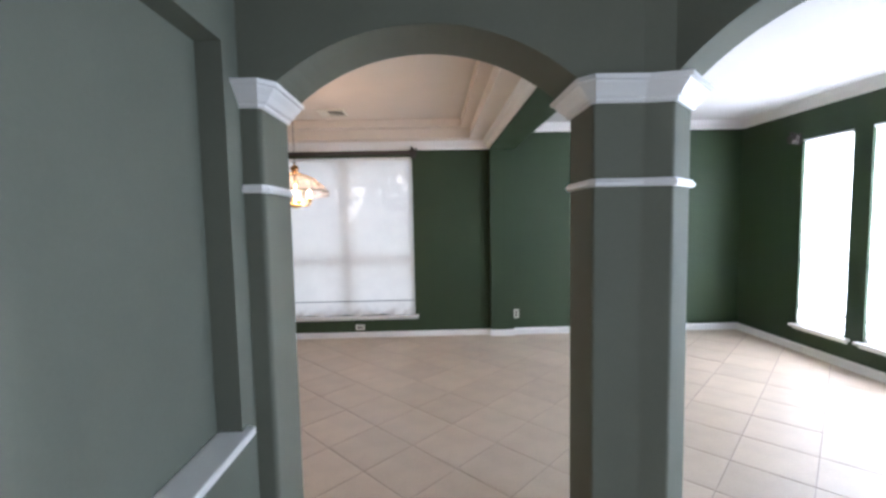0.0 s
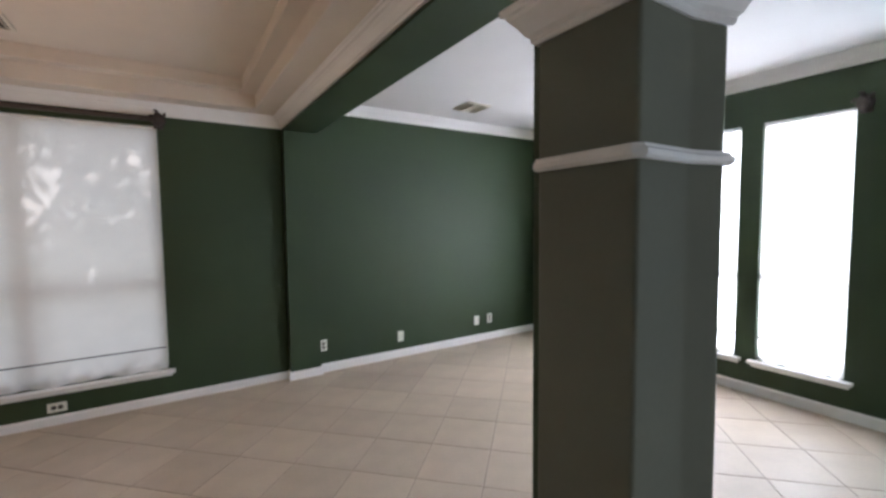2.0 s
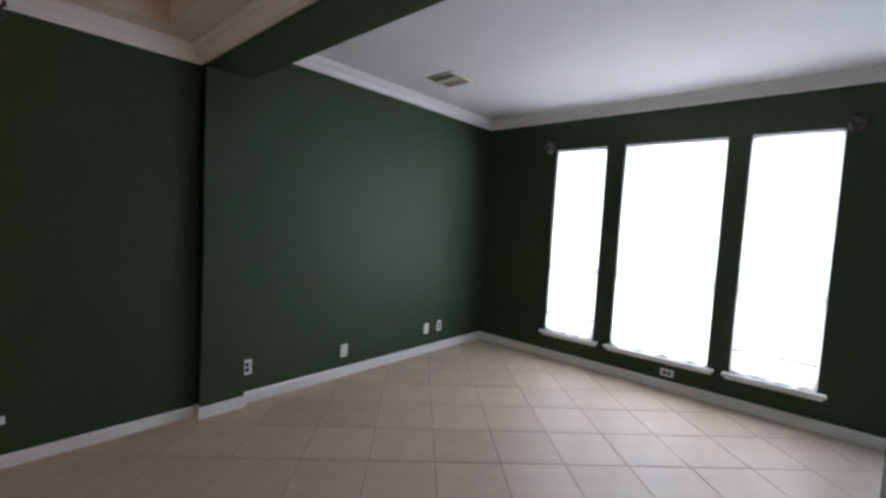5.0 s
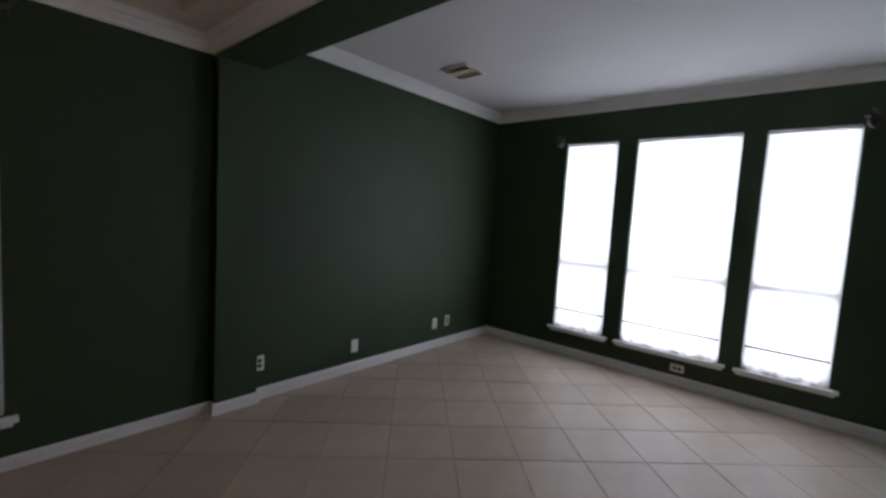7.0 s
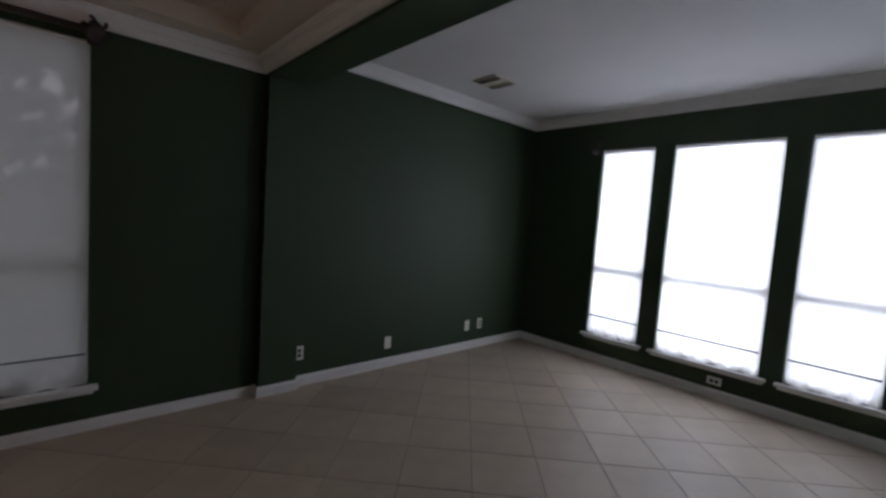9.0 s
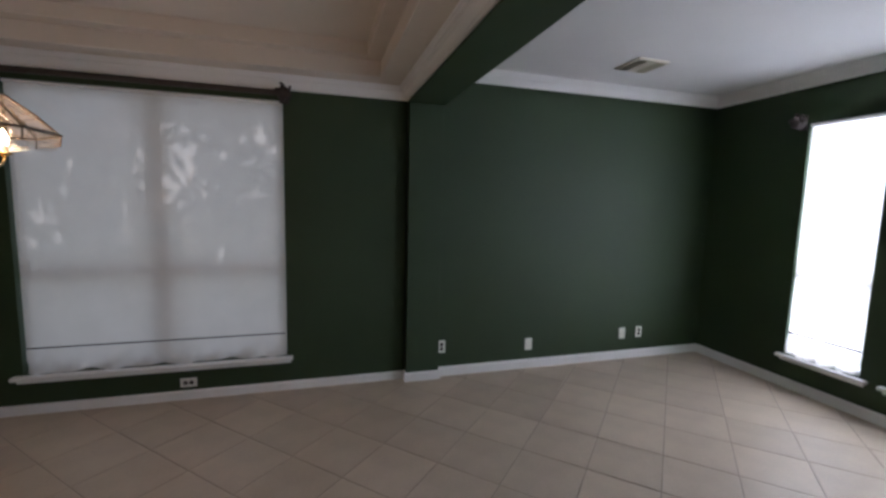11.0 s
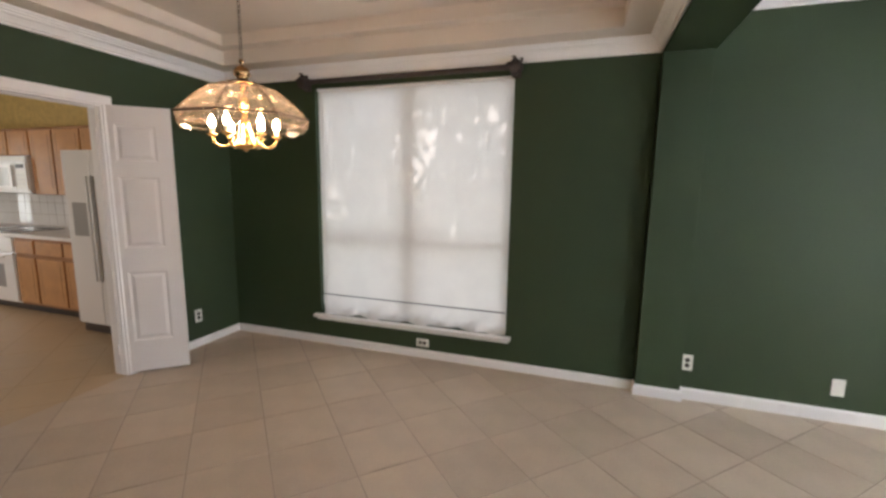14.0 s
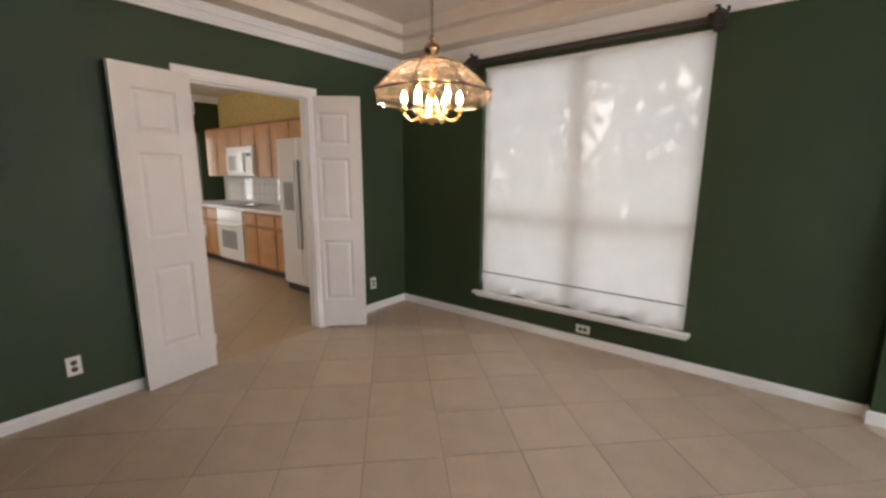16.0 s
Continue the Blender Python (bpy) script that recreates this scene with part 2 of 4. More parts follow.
def panel_wall(axis, at, thick, u0, u1, z0, z1, holes=()):
    """A wall along x (axis 'y') or y (axis 'x') with its room face at `at`, its thickness signed, and rectangular holes (u0, u1, z0, z1)."""
    us = sorted({u0, u1, *[h[0] for h in holes], *[h[1] for h in holes]})
    zs = sorted({z0, z1, *[h[2] for h in holes], *[h[3] for h in holes]})
    bm = bmesh.new()
    made = {}

    def v(i, j, k):
        if (i, j, k) not in made:
            w = at + (thick if k else 0)
            made[i, j, k] = bm.verts.new((us[i], w, zs[j]) if axis == "y" else (w, us[i], zs[j]))
        return made[i, j, k]

    def solid(i, j):
        if not (0 <= i < len(us) - 1 and 0 <= j < len(zs) - 1):
            return False
        u, z = (us[i] + us[i + 1]) / 2, (zs[j] + zs[j + 1]) / 2
        return not any(h[0] < u < h[1] and h[2] < z < h[3] for h in holes)

    for i in range(len(us) - 1):
        for j in range(len(zs) - 1):
            if not solid(i, j):
                continue
            for k in (0, 1):
                bm.faces.new((v(i, j, k), v(i + 1, j, k), v(i + 1, j + 1, k), v(i, j + 1, k)))
            for di, dj, a, b in ((-1, 0, (i, j), (i, j + 1)), (1, 0, (i + 1, j), (i + 1, j + 1)), (0, -1, (i, j), (i + 1, j)), (0, 1, (i, j + 1), (i + 1, j + 1))):
                if not solid(i + di, j + dj):
                    bm.faces.new((v(*a, 0), v(*b, 0), v(*b, 1), v(*a, 1)))
    bmesh.ops.recalc_face_normals(bm, faces=bm.faces)
    return bm


def arch(p0, p1, thick, apex, radius, top, n=28):
    """A wall piece over a segmental arch from plan point p0 to p1; its thickness goes to the left of that way."""
    p0, p1 = Vector(p0), Vector(p1)
    d = (p1 - p0)
    length = d.length
    left = Vector((-d.y, d.x)).normalized() * thick
    bm = bmesh.new()
    cols = []
    for i in range(n + 1):
        s = i / n
        o = (s - 0.5) * length
        z = apex - radius + math.sqrt(radius * radius - o * o)
        q = p0 + d * s
        cols.append([bm.verts.new((w.x, w.y, h)) for w, h in ((q, z), (q, top), (q + left, top), (q + left, z))])
    for a, b in zip(cols, cols[1:]):
        for j in range(4):
            bm.faces.new((a[j], a[(j + 1) % 4], b[(j + 1) % 4], b[j]))
    bm.faces.new(cols[0])
    bm.faces.new(cols[-1][::-1])
    bmesh.ops.recalc_face_normals(bm, faces=bm.faces)
    return bm


def finish(name, bm, material, smooth=False):
    me = bpy.data.meshes.new(name)
    bm.normal_update()
    bm.to_mesh(me)
    bm.free()
    me.materials.append(material)
    if smooth:
        for p in me.polygons:
            p.use_smooth = True
    return new(name, me)


def part(name, bm, material, parent, label="", smooth=False):
    ob = finish(name, bm, material, smooth)
    ob.parent = parent
    if label:
        tagged(ob, label)
    return ob


def thing(name, label, category, at=(0, 0, 0), turn=0.0, group="", kind=""):
    ob = new(name)
    ob.empty_display_size = 0.1
    ob.matrix_world = pose(*at, 0, 0, turn)
    return tagged(ob, label, category, group, kind)


def structure(name, bm, material, label, category, smooth=False):
    return tagged(finish(name, bm, material, smooth), label, category, kind="structure")


# ---- plan ----
WX, NY, LNY, EX = -2.70, 5.466, 5.435, 4.33      # west wall, dining and living north walls, east wall
AY0, AY1 = 1.76, 2.085                           # arch wall, foyer and dining faces
BX0, BX1, BZ = 1.05, 1.355, 2.395                # beam
PX1 = 1.345                                      # east edge of the north pilaster
LZ, TOP, TRAYZ = 2.72, 2.86, 2.72               # living ceiling, top of the walls, tray ceiling
DWX0, DWX1 = -1.70, 0.065                        # dining window
WZ0, WZ1 = 0.29, 2.335
DY0, DY1, DZ = 3.318, 4.338, 2.052                # kitchen doorway
CY1 = 2.06                                       # dining side of the column
SHAFT = 2.05                                     # top of the column and pier shafts
FX = -0.45                                       # foyer west wall

# ---- structure ----
structure("wall_north_dining", panel_wall("y", NY, 0.16, WX - 0.12, BX0, 0, TOP, [(DWX0, DWX1, WZ0, WZ1)]), GREEN, "dark green painted dining room wall with a window", "wall")
structure("wall_north_living", panel_wall("y", LNY, 0.215, BX0, EX + 0.16, 0, TOP), GREEN, "dark green painted satin living room wall", "wall")
structure("wall_east", panel_wall("x", EX, 0.16, 0.3, LNY, 0, TOP, [(a, b, WZ0 + 0.01, 2.315) for a, b in WIN_E + [(1.0, 1.75)]]), GREEN, "dark green painted wall with tall windows", "wall")
structure("wall_west", panel_wall("x", WX, -0.12, AY1, NY, 0, TOP, [(DY0, DY1, 0, DZ)]), GREEN, "dark green painted wall with a double doorway", "wall")
structure("wall_south_dining", prism([(WX - 0.12, AY0), (-0.60, AY0), (-0.60, AY1), (WX - 0.12, AY1)], 0, TOP), GREEN, "dark green painted dining room wall", "wall")
structure("wall_arch_pier", prism([(-0.60, AY0), (-0.365, AY0), (-0.365, AY1), (-0.60, AY1)], 0, SHAFT, 0.020), SAGE, "sage green painted arch pier", "wall")
structure("wall_arch_spandrel", prism([(-0.60, AY0), (-0.365, AY0), (-0.365, AY1), (-0.60, AY1)], SHAFT, TOP), SAGE, "sage green painted wall above the arch pier", "wall")
structure("wall_arch_dining", arch((1.0, AY0), (-0.365, AY0), -(AY1 - AY0), 2.328, 0.96, TOP), SAGE, "sage green painted segmental arch over the dining room opening", "wall")
CJ = (1.328, 1.733)
TH = 0.2475 * math.sqrt(0.5)
structure("column", prism([(1.0, AY0), (1.21, AY0), CJ, (CJ[0] + TH, CJ[1] + TH), (1.45, AY1), (1.06, AY1), (1.0, CY1)], 0, SHAFT, 0.012), SAGE, "sage green painted angular column between two arches", "column")
structure("wall_arch_spandrel", prism([(1.0, AY0), (1.21, AY0), CJ, (CJ[0] + TH, CJ[1] + TH), (1.45, AY1), (1.0, AY1)], SHAFT, TOP), SAGE, "sage green painted wall above the column", "wall")
P2 = (CJ[0] + 1.365 * math.sqrt(0.5), CJ[1] - 1.365 * math.sqrt(0.5))
structure("wall_arch_living", arch(CJ, P2, 0.2475, 2.39, 0.96, TOP), SAGE, "sage green painted diagonal arch towards the living room", "wall")
structure("wall_foyer_pier", prism([P2, (P2[0] + 0.30, P2[1] - 0.30), (P2[0] + 0.30 + TH, P2[1] - 0.30 + TH), (P2[0] + TH, P2[1] + TH)], 0, TOP), SAGE, "sage green painted arch pier", "wall")
structure("wall_beam_pilaster", prism([(BX0, AY1 - 0.03), (BX1, AY1 - 0.03), (BX1, 2.132), (BX0, 2.132)], 0, BZ, 0.008), GREEN, "shallow green pilaster below the beam", "wall")
structure("wall_north_pilaster", prism([(BX0, 5.385), (PX1, 5.385), (PX1, NY + 0.03), (BX0, NY + 0.03)], 0, BZ, 0.0025), GREEN, "shallow green pilaster below the beam", "wall")
structure("beam", box(BX0, BX1, AY1, LNY, BZ, TOP - 0.005), GREEN, "dark green painted beam between dining and living room", "beam")
# foyer west wall with its niche
NZ0, NZ1, NYA, NYB = 0.70, 2.215, 0.765, 1.632
structure("wall_foyer_west", panel_wall("x", FX, -0.10, -2.0, AY0, 0, TOP, [(NYA, NYB, NZ0, NZ1)]), SAGE, "sage green painted foyer wall with a recessed niche", "wall")
structure("wall_niche_back", box(FX - 0.16, FX - 0.10, -2.0, AY0, 0, TOP), SAGE, "sage green painted back of the wall niche", "wall")
structure("wall_foyer_south", panel_wall("y", -2.0, -0.15, FX - 0.16, 2.75, 0, TOP), SAGE, "sage green painted entry wall", "wall")
structure("wall_foyer_east", panel_wall("x", P2[0] + 0.28, 0.15, -2.0, P2[1] - 0.28, 0, TOP, [(-1.5, 0.05, 0.25, 2.35)]), SAGE, "sage green painted foyer wall with an entry opening", "wall")
structure("wall_living_south", box(P2[0] + 0.43, EX, 0.3, 0.45, 0, TOP), GREEN, "green painted living room wall", "wall")

# ceilings
def tray(x0, x1, y0, y1):
    """A ceiling stepped up twice inside the room's rectangle."""
    bm = bmesh.new()
    levels = [(0.0, 2.515), (0.262, 2.515), (0.262, 2.630), (0.375, 2.630), (0.375, TRAYZ)]
    loops = [[bm.verts.new(p) for p in ((x0 + o, y0 + o, z), (x1 - o, y0 + o, z), (x1 - o, y1 - o, z), (x0 + o, y1 - o, z))] for o, z in levels]
    for a, b in zip(loops, loops[1:]):
        for i in range(4):
            bm.faces.new((a[i], a[(i + 1) % 4], b[(i + 1) % 4], b[i]))
    bm.faces.new(loops[-1])
    return bm


structure("ceiling_dining", tray(WX, BX0, AY1, NY), TRAY, "cream painted tray ceiling with two steps", "ceiling")
structure("ceiling_living", box(BX1, EX, 0.45, LNY, LZ, LZ + 0.1), WHITE_CEIL, "white painted flat ceiling", "ceiling")
structure("ceiling_foyer", prism([(FX, -2.0), (P2[0] + 0.28, -2.0), (P2[0] + 0.28, P2[1] - 0.28), P2, CJ, (1.21, AY0), (FX, AY0)], LZ + 0.02, LZ + 0.1), WHITE_CEIL, "white painted foyer ceiling", "ceiling")

CROWN = [(0, 0), (0.016, 0), (0.016, 0.013), (0.025, 0.017), (0.031, 0.030), (0.044, 0.050), (0.058, 0.060), (0.058, 0.069), (0.070, 0.072), (0.074, 0.084), (0.084, 0.088), (0.085, 0.100), (0, 0.100)]


def crown(name, path, z, closed, label, s=1.0, deep=1.0):
    return structure(name, sweep(path, [(d * s * deep, z + h * s) for d, h in CROWN], closed), TRIM, label, "moulding")


crown("trim_crown_dining", [(WX, AY1), (BX0, AY1), (BX0, NY), (WX, NY)], 2.415, True, "white crown moulding round the tray ceiling")
crown("trim_crown_living", [(P2[0] + 0.43, 0.45), (EX, 0.45), (EX, LNY), (BX1, LNY), (BX1, AY1)], LZ - 0.105, False, "white crown moulding of the living room", 1.05, 0.8)

BASE = [(0, 0), (0.015, 0), (0.015, 0.072), (0.010, 0.082), (0.006, 0.088), (0, 0.088)]


def baseboard(path, label="white painted baseboard", high=1.0):
    return structure("baseboard", sweep(path, [(d, z * high) for d, z in BASE]), TRIM, label, "baseboard")


baseboard([(P2[0] + 0.43, 0.45), (EX, 0.45), (EX, LNY), (PX1, LNY)])
baseboard([(PX1, LNY), (PX1, 5.385), (BX0, 5.385), (BX0, NY - 0.001)], "white painted baseboard round the pilaster", 0.92)
baseboard([(BX0, NY), (WX, NY), (WX, DY1 + 0.075)], high=0.82)
baseboard([(WX, DY0 - 0.075), (WX, AY1), (-0.38, AY1)], high=0.82)

CAP = [(0, 0), (0.008, 0), (0.014, 0.010), (0.014, 0.022), (0.026, 0.034), (0.040, 0.064), (0.058, 0.092), (0.062, 0.104), (0.074, 0.108), (0.076, 0.132), (0, 0.132)]
CAP = [(d, z * 0.74) for d, z in CAP]
RING = [(0, 0), (0.012, 0.0), (0.020, 0.008), (0.020, 0.020), (0.012, 0.026), (0.010, 0.034), (0, 0.036)]
COLPATH = [(1.0495, CY1), (1.0, CY1), (1.0, AY0 + 0.012), (1.012, AY0), (1.21, AY0), CJ, (CJ[0] + TH, CJ[1] + TH), (1.45, AY1)]
PIERPATH = [(FX, AY0), (-0.377, AY0), (-0.365, AY0 + 0.012), (-0.365, AY1 - 0.012), (-0.377, AY1), (-0.55, AY1)]
for path in (COLPATH, PIERPATH):
    path = path[::-1]
    structure("trim_capital", sweep(path, [(d, 1.999 + z) for d, z in CAP]), TRIM, "white stepped capital moulding on the arch pier", "moulding")
    structure("trim_ring", sweep(path[:-1] if path[0][0] > 0 else path, [(d, 1.656 + z) for d, z in RING]), TRIM, "thin white moulding ring on the arch pier", "moulding")
structure("trim_niche_sill", box(FX - 0.10, FX + 0.035, NYA - 0.04, NYB + 0.05, NZ0 - 0.03, NZ0 + 0.004, 0.008), TRIM, "white painted niche sill", "sill")

# floor slab (tiles follow at the end)
structure("floor_base", box(-7.6, EX + 0.16, -2.15, 5.9, -0.12, -0.004), GROUT, "brown grout bed under the floor tiles", "floor")

structure("floor_kitchen_base", box(-7.55, -2.70, 2.5, 5.86, -0.0040, -0.0014), GROUTK, "tan grout bed under the kitchen tiles", "floor")

# ---- windows ----


def window(name, axis, at, u0, u1, z0, z1, double, label, deep=0.105):
    """Frame, panes and sill in a wall opening; axis 'y': in the north wall, 'x': in the east wall."""
    def bx(a0, a1, b0, b1, c0, c1, bevel=0.003):
        return box(a0, a1, b0, b1, c0, c1, bevel) if axis == "y" else box(b0, b1, a0, a1, c0, c1, bevel)
    w = thing(name, label, "window", kind="structure")
    d0, d1 = at + deep, at + deep + 0.045
    mids = [(u0 + u1) / 2] if double else []
    cuts = [u0] + mids + [u1]
    for i, (a, b) in enumerate(zip(cuts, cuts[1:])):
        g = 0.019
        a2, b2 = a + (g if i else 0), b - (g if i < len(cuts) - 2 else 0)
        for f in ((a2, a2 + 0.03, z0, z1), (b2 - 0.03, b2, z0, z1), (a2 + 0.031, b2 - 0.031, z0, z0 + 0.045), (a2 + 0.031, b2 - 0.031, z1 - 0.045, z1), (a2 + 0.031, b2 - 0.031, 0.985, 1.05)):
            part("window_frame", bx(f[0], f[1], d0, d1, f[2], f[3]), ALU, w)
        for c0, c1 in ((z0 + 0.045, 0.985), (1.05, z1 - 0.045)):
            p = part("pane", bx(a2 + 0.03, b2 - 0.03, d0 + 0.02, d0 + 0.025, c0, c1, 0), GLASS, w)
            p.visible_shadow = False
    for m in mids:
        part("mullion", bx(m - 0.0185, m + 0.0185, d0, d1 + 0.008, z0, z1), ALU, w)
    part("window_sill", bx(u0 - 0.055, u1 + 0.045, at - 0.055, at + 0.104, z0 - 0.028, z0 - 0.001, 0.006), TRIM, w)
    part("apron", bx(u0 - 0.035, u1 + 0.025, at - 0.018, at - 0.001, z0 - 0.058, z0 - 0.029, 0.004), TRIM, w)
    return w


# unseen window, added as the opening for the blue foyer lamp
window("window_4_unseen", "x", EX, 1.0, 1.75, WZ0 + 0.01, 2.315, False, "unseen tall sash window with a white sill and no blind, added to light the foyer")
window("window_1", "y", NY, DWX0, DWX1, WZ0, WZ1, True, "double sash window with a white sill behind a roller blind")
for y0, y1 in WIN_E:
    window("window_2", "x", EX, y0, y1, WZ0 + 0.01, 2.315, False, "tall sash window with a white sill behind a roller blind", 0.052)


def blind(axis, at, u0, u1, z0, z1, bar, label, seed, thick=0.005):
    """A roller blind: roller, cloth, hem bar, and slack cloth below the bar."""
    rnd = random.Random(seed)
    w = thing("roller_blind", label, "blind", group="roller blinds")
    def co(u, d, z):
        return (u, at + d, z) if axis == "y" else (at + d, u, z)
    bm = bmesh.new()
    nu, nz = 60, 56
    ph = [rnd.uniform(0, 6.28) for _ in range(6)]
    grid = []
    for j in range(nz + 1):
        f = j / nz
        row = []
        for i in range(nu + 1):
            s = i / nu
            u = u0 + (u1 - u0) * s
            z = z1 + (z0 - z1) * f
            d = 0.004 * math.sin(5 * s + ph[0] + 2 * f) * f + 0.0015 * math.sin(17 * s + ph[1])
            if z < bar:
                k = (bar - z) / (bar - z0)
                d += k * (0.024 * math.sin(23 * s + ph[2] + 1.5 * math.sin(3 * s)) + 0.018 * math.sin(47 * s + ph[3] + 6 * k) + 0.009 * math.sin(91 * s + ph[5] - 5 * k)) - 0.02 * k
                z = max(z0, z - 0.004 + 0.006 * k * math.sin(19 * s + ph[4]))
            row.append(bm.verts.new(co(u, d, z)))
        grid.append(row)
    for a, b in zip(grid, grid[1:]):
        for i in range(nu):
            bm.faces.new((a[i], a[i + 1], b[i + 1], b[i]))
    part("cloth", bm, BLIND, w, "translucent off-white cloth", smooth=True)
    bm = bmesh.new()
    bm_tube(bm, [co(u0 + 0.004, -0.014, z1 + 0.004), co(u1 - 0.004, -0.014, z1 + 0.004)], 0.0135, 12)
    part("roller", bm, TRIM, w)
    bm = bmesh.new()
    bm_tube(bm, [co(u0 + 0.01, -0.012, bar), co(u1 - 0.01, -0.012, bar)], thick, 8)
    part("hem_bar", bm, CAME, w, "thin dark hem bar")
    return w


blind("y", NY + 0.034, DWX0 + 0.012, DWX1 - 0.006, WZ0 + 0.003, WZ1 - 0.016, 0.476, "translucent off-white roller blind drawn down over the dining window", 3)
for i, (y0, y1) in enumerate(WIN_E):
    blind("x", EX + 0.022, y0 + 0.008, y1 - 0.008, WZ0 + 0.012, 2.298, 0.50, "translucent off-white roller blind drawn down over a tall window", 5 + i, 0.009)


def curtain_bracket(at, turn):
    """A dark wall bracket with a curled, leafy knob."""
    w = thing("curtain_bracket", "dark bronze curtain bracket with leafy knob at the window corner", "bracket", at, turn, "curtain brackets")
    part("plate", box(-0.034, 0.034, -0.012, 0, -0.066, 0.060, 0.004), IRON, w)
    bm = bmesh.new()
    bm_tube(bm, [(0, -0.005, -0.04), (0, -0.05, -0.05), (0, -0.085, -0.03), (0, -0.09, 0.0), (0, -0.075, 0.022)], 0.011, 8)
    part("arm", bm, IRON, w, smooth=True)
    bm = bmesh.new()
    bm_lathe(bm, [(0.024, -0.054), (0.042, -0.035), (0.050, -0.006), (0.042, 0.018), (0.024, 0.034), (0.008, 0.048)], 14, (0, -0.064, 0.004))
    for v in bm.verts:
        a = math.atan2(v.co.y + 0.064, v.co.x)
        v.co += 0.010 * Vector((math.cos(a) * math.sin(5 * a), math.sin(a) * math.sin(5 * a), 0.8 * math.sin(3 * a + 40 * v.co.z)))
    part("knob", bm, IRON, w)
    for k in range(5):
        a = 1.257 * k + 0.4
        bm = bmesh.new()
        bm_tube(bm, [(0.03 * math.cos(a), -0.066, 0.012 + 0.028 * math.sin(a)), (0.052 * math.cos(a), -0.078, 0.016 + 0.048 * math.sin(a)), (0.060 * math.cos(a + 0.3), -0.092, 0.014 + 0.056 * math.sin(a + 0.3))], 0.010, 6)
        part("leaf", bm, IRON, w, smooth=True)
    return w


br = curtain_bracket((DWX0 - 0.066, NY, 2.377), 0)
copy_thing(br, pose(DWX1 + 0.012, NY, 2.377))
copy_thing(br, pose(EX, WIN_E[0][1] + 0.05, 2.33, 0, 0, -90))
copy_thing(br, pose(EX, WIN_E[2][0] - 0.05, 2.33, 0, 0, -90))


rod = thing("curtain_rod", "dark bronze curtain rod above the dining room blind", "curtain rod")
bm = bmesh.new()
bm_tube(bm, [(DWX0 - 0.08, NY - 0.062, 2.377), (DWX1 + 0.032, NY - 0.062, 2.377)], 0.019, 14)
part("pole", bm, IRON, rod)

# ---- outlets ----
def outlet(at, turn, kind, roll=0):
    """A wall plate facing -y before the turn."""
    w = new("wall_outlet" if kind == "duplex" else "wall_plate")
    w.matrix_world = pose(*at, 0, 0, turn) @ pose(0, 0, 0, 0, roll, 0)
    tagged(w, "white duplex outlet plate with dark sockets low on the wall" if kind == "duplex" else "white blank cable plate low on the green wall", "outlet", "wall plates")
    part("plate", box(-0.036, 0.036, -0.006, 0, -0.058, 0.058, 0.002), PLASTIC, w)
    if kind == "duplex":
        for z in (-0.02, 0.02):
            bm = bmesh.new()
            bm_lathe(bm, [(0.0165, 0), (0.0165, 0.002), (0.014, 0.003)], 16)
            for v in bm.verts:
                v.co = Vector((v.co.x, -0.006 - v.co.z, v.co.y + z))
            part("socket", bm, DARKPL, w, "dark brown socket")
    else:
        part("jack", box(-0.010, 0.010, -0.009, -0.0062, -0.012, 0.012, 0.001), PLASTIC, w)
    for z in ((0.0,) if kind == "duplex" else (-0.042, 0.042)):
        part("screw", box(-0.003, 0.003, -0.0075, -0.0062, z - 0.003, z + 0.003, 0.001), VENT, w)
    return w


outlet((1.384, LNY, 0.277), 0, "duplex")
outlet((2.262, LNY, 0.236), 0, "blank")
outlet((3.338, LNY, 0.272), 0, "blank")
outlet((3.545, LNY, 0.275), 0, "duplex")
outlet((-0.664, NY, 0.134), 0, "duplex", 90)
outlet((EX, 3.245, 0.16), -90, "duplex", 90)
outlet((WX, 4.99, 0.289), 90, "duplex")
outlet((WX, 2.596, 0.281), 90, "duplex")


# ---- ceiling vents ----
def vent(at, w, d, turn, label, tilts):
    v = thing("ceiling_vent", label, "vent", at, turn, "ceiling vents")
    t = 0.022
    # flat plate, no duct behind it; its dark colour stands for the shade
    part("backing", box(-w / 2 + t, w / 2 - t, -d / 2 + t, d / 2 - t, -0.003, 0), DARKIN, v, "dark plate with the duct's shade in its colour")
    for f in ((-w / 2, w / 2, -d / 2, -d / 2 + t), (-w / 2, w / 2, d / 2 - t, d / 2), (-w / 2, -w / 2 + t - 0.001, -d / 2 + t + 0.001, d / 2 - t - 0.001), (w / 2 - t + 0.001, w / 2, -d / 2 + t + 0.001, d / 2 - t - 0.001)):
        part("frame", box(*f, -0.016, 0, 0.003), VENT, v)
    n = 9
    for i in range(n):
        x = -w / 2 + t + (w - 2 * t) * (i + 0.5) / n
        bm = box(-0.0165, 0.0165, -d / 2 + t + 0.001, d / 2 - t - 0.001, -0.0008, 0.0008)
        bmesh.ops.rotate(bm, verts=bm.verts, cent=(0, 0, 0), matrix=Matrix.Rotation(radians(tilts[i // 3]), 3, "Y"))
        bmesh.ops.translate(bm, verts=bm.verts, vec=(x, 0, -0.0125))
        part("slat", bm, VENT, v)
    return v


vent((2.835, 4.83, LZ), 0.285, 0.29, 0, "cream metal ceiling vent in the living room", (-48, 8, 48))
vent((-0.76, 4.72, TRAYZ), 0.30, 0.27, 0, "cream metal ceiling vent in the tray ceiling", (-30, 32, 36))


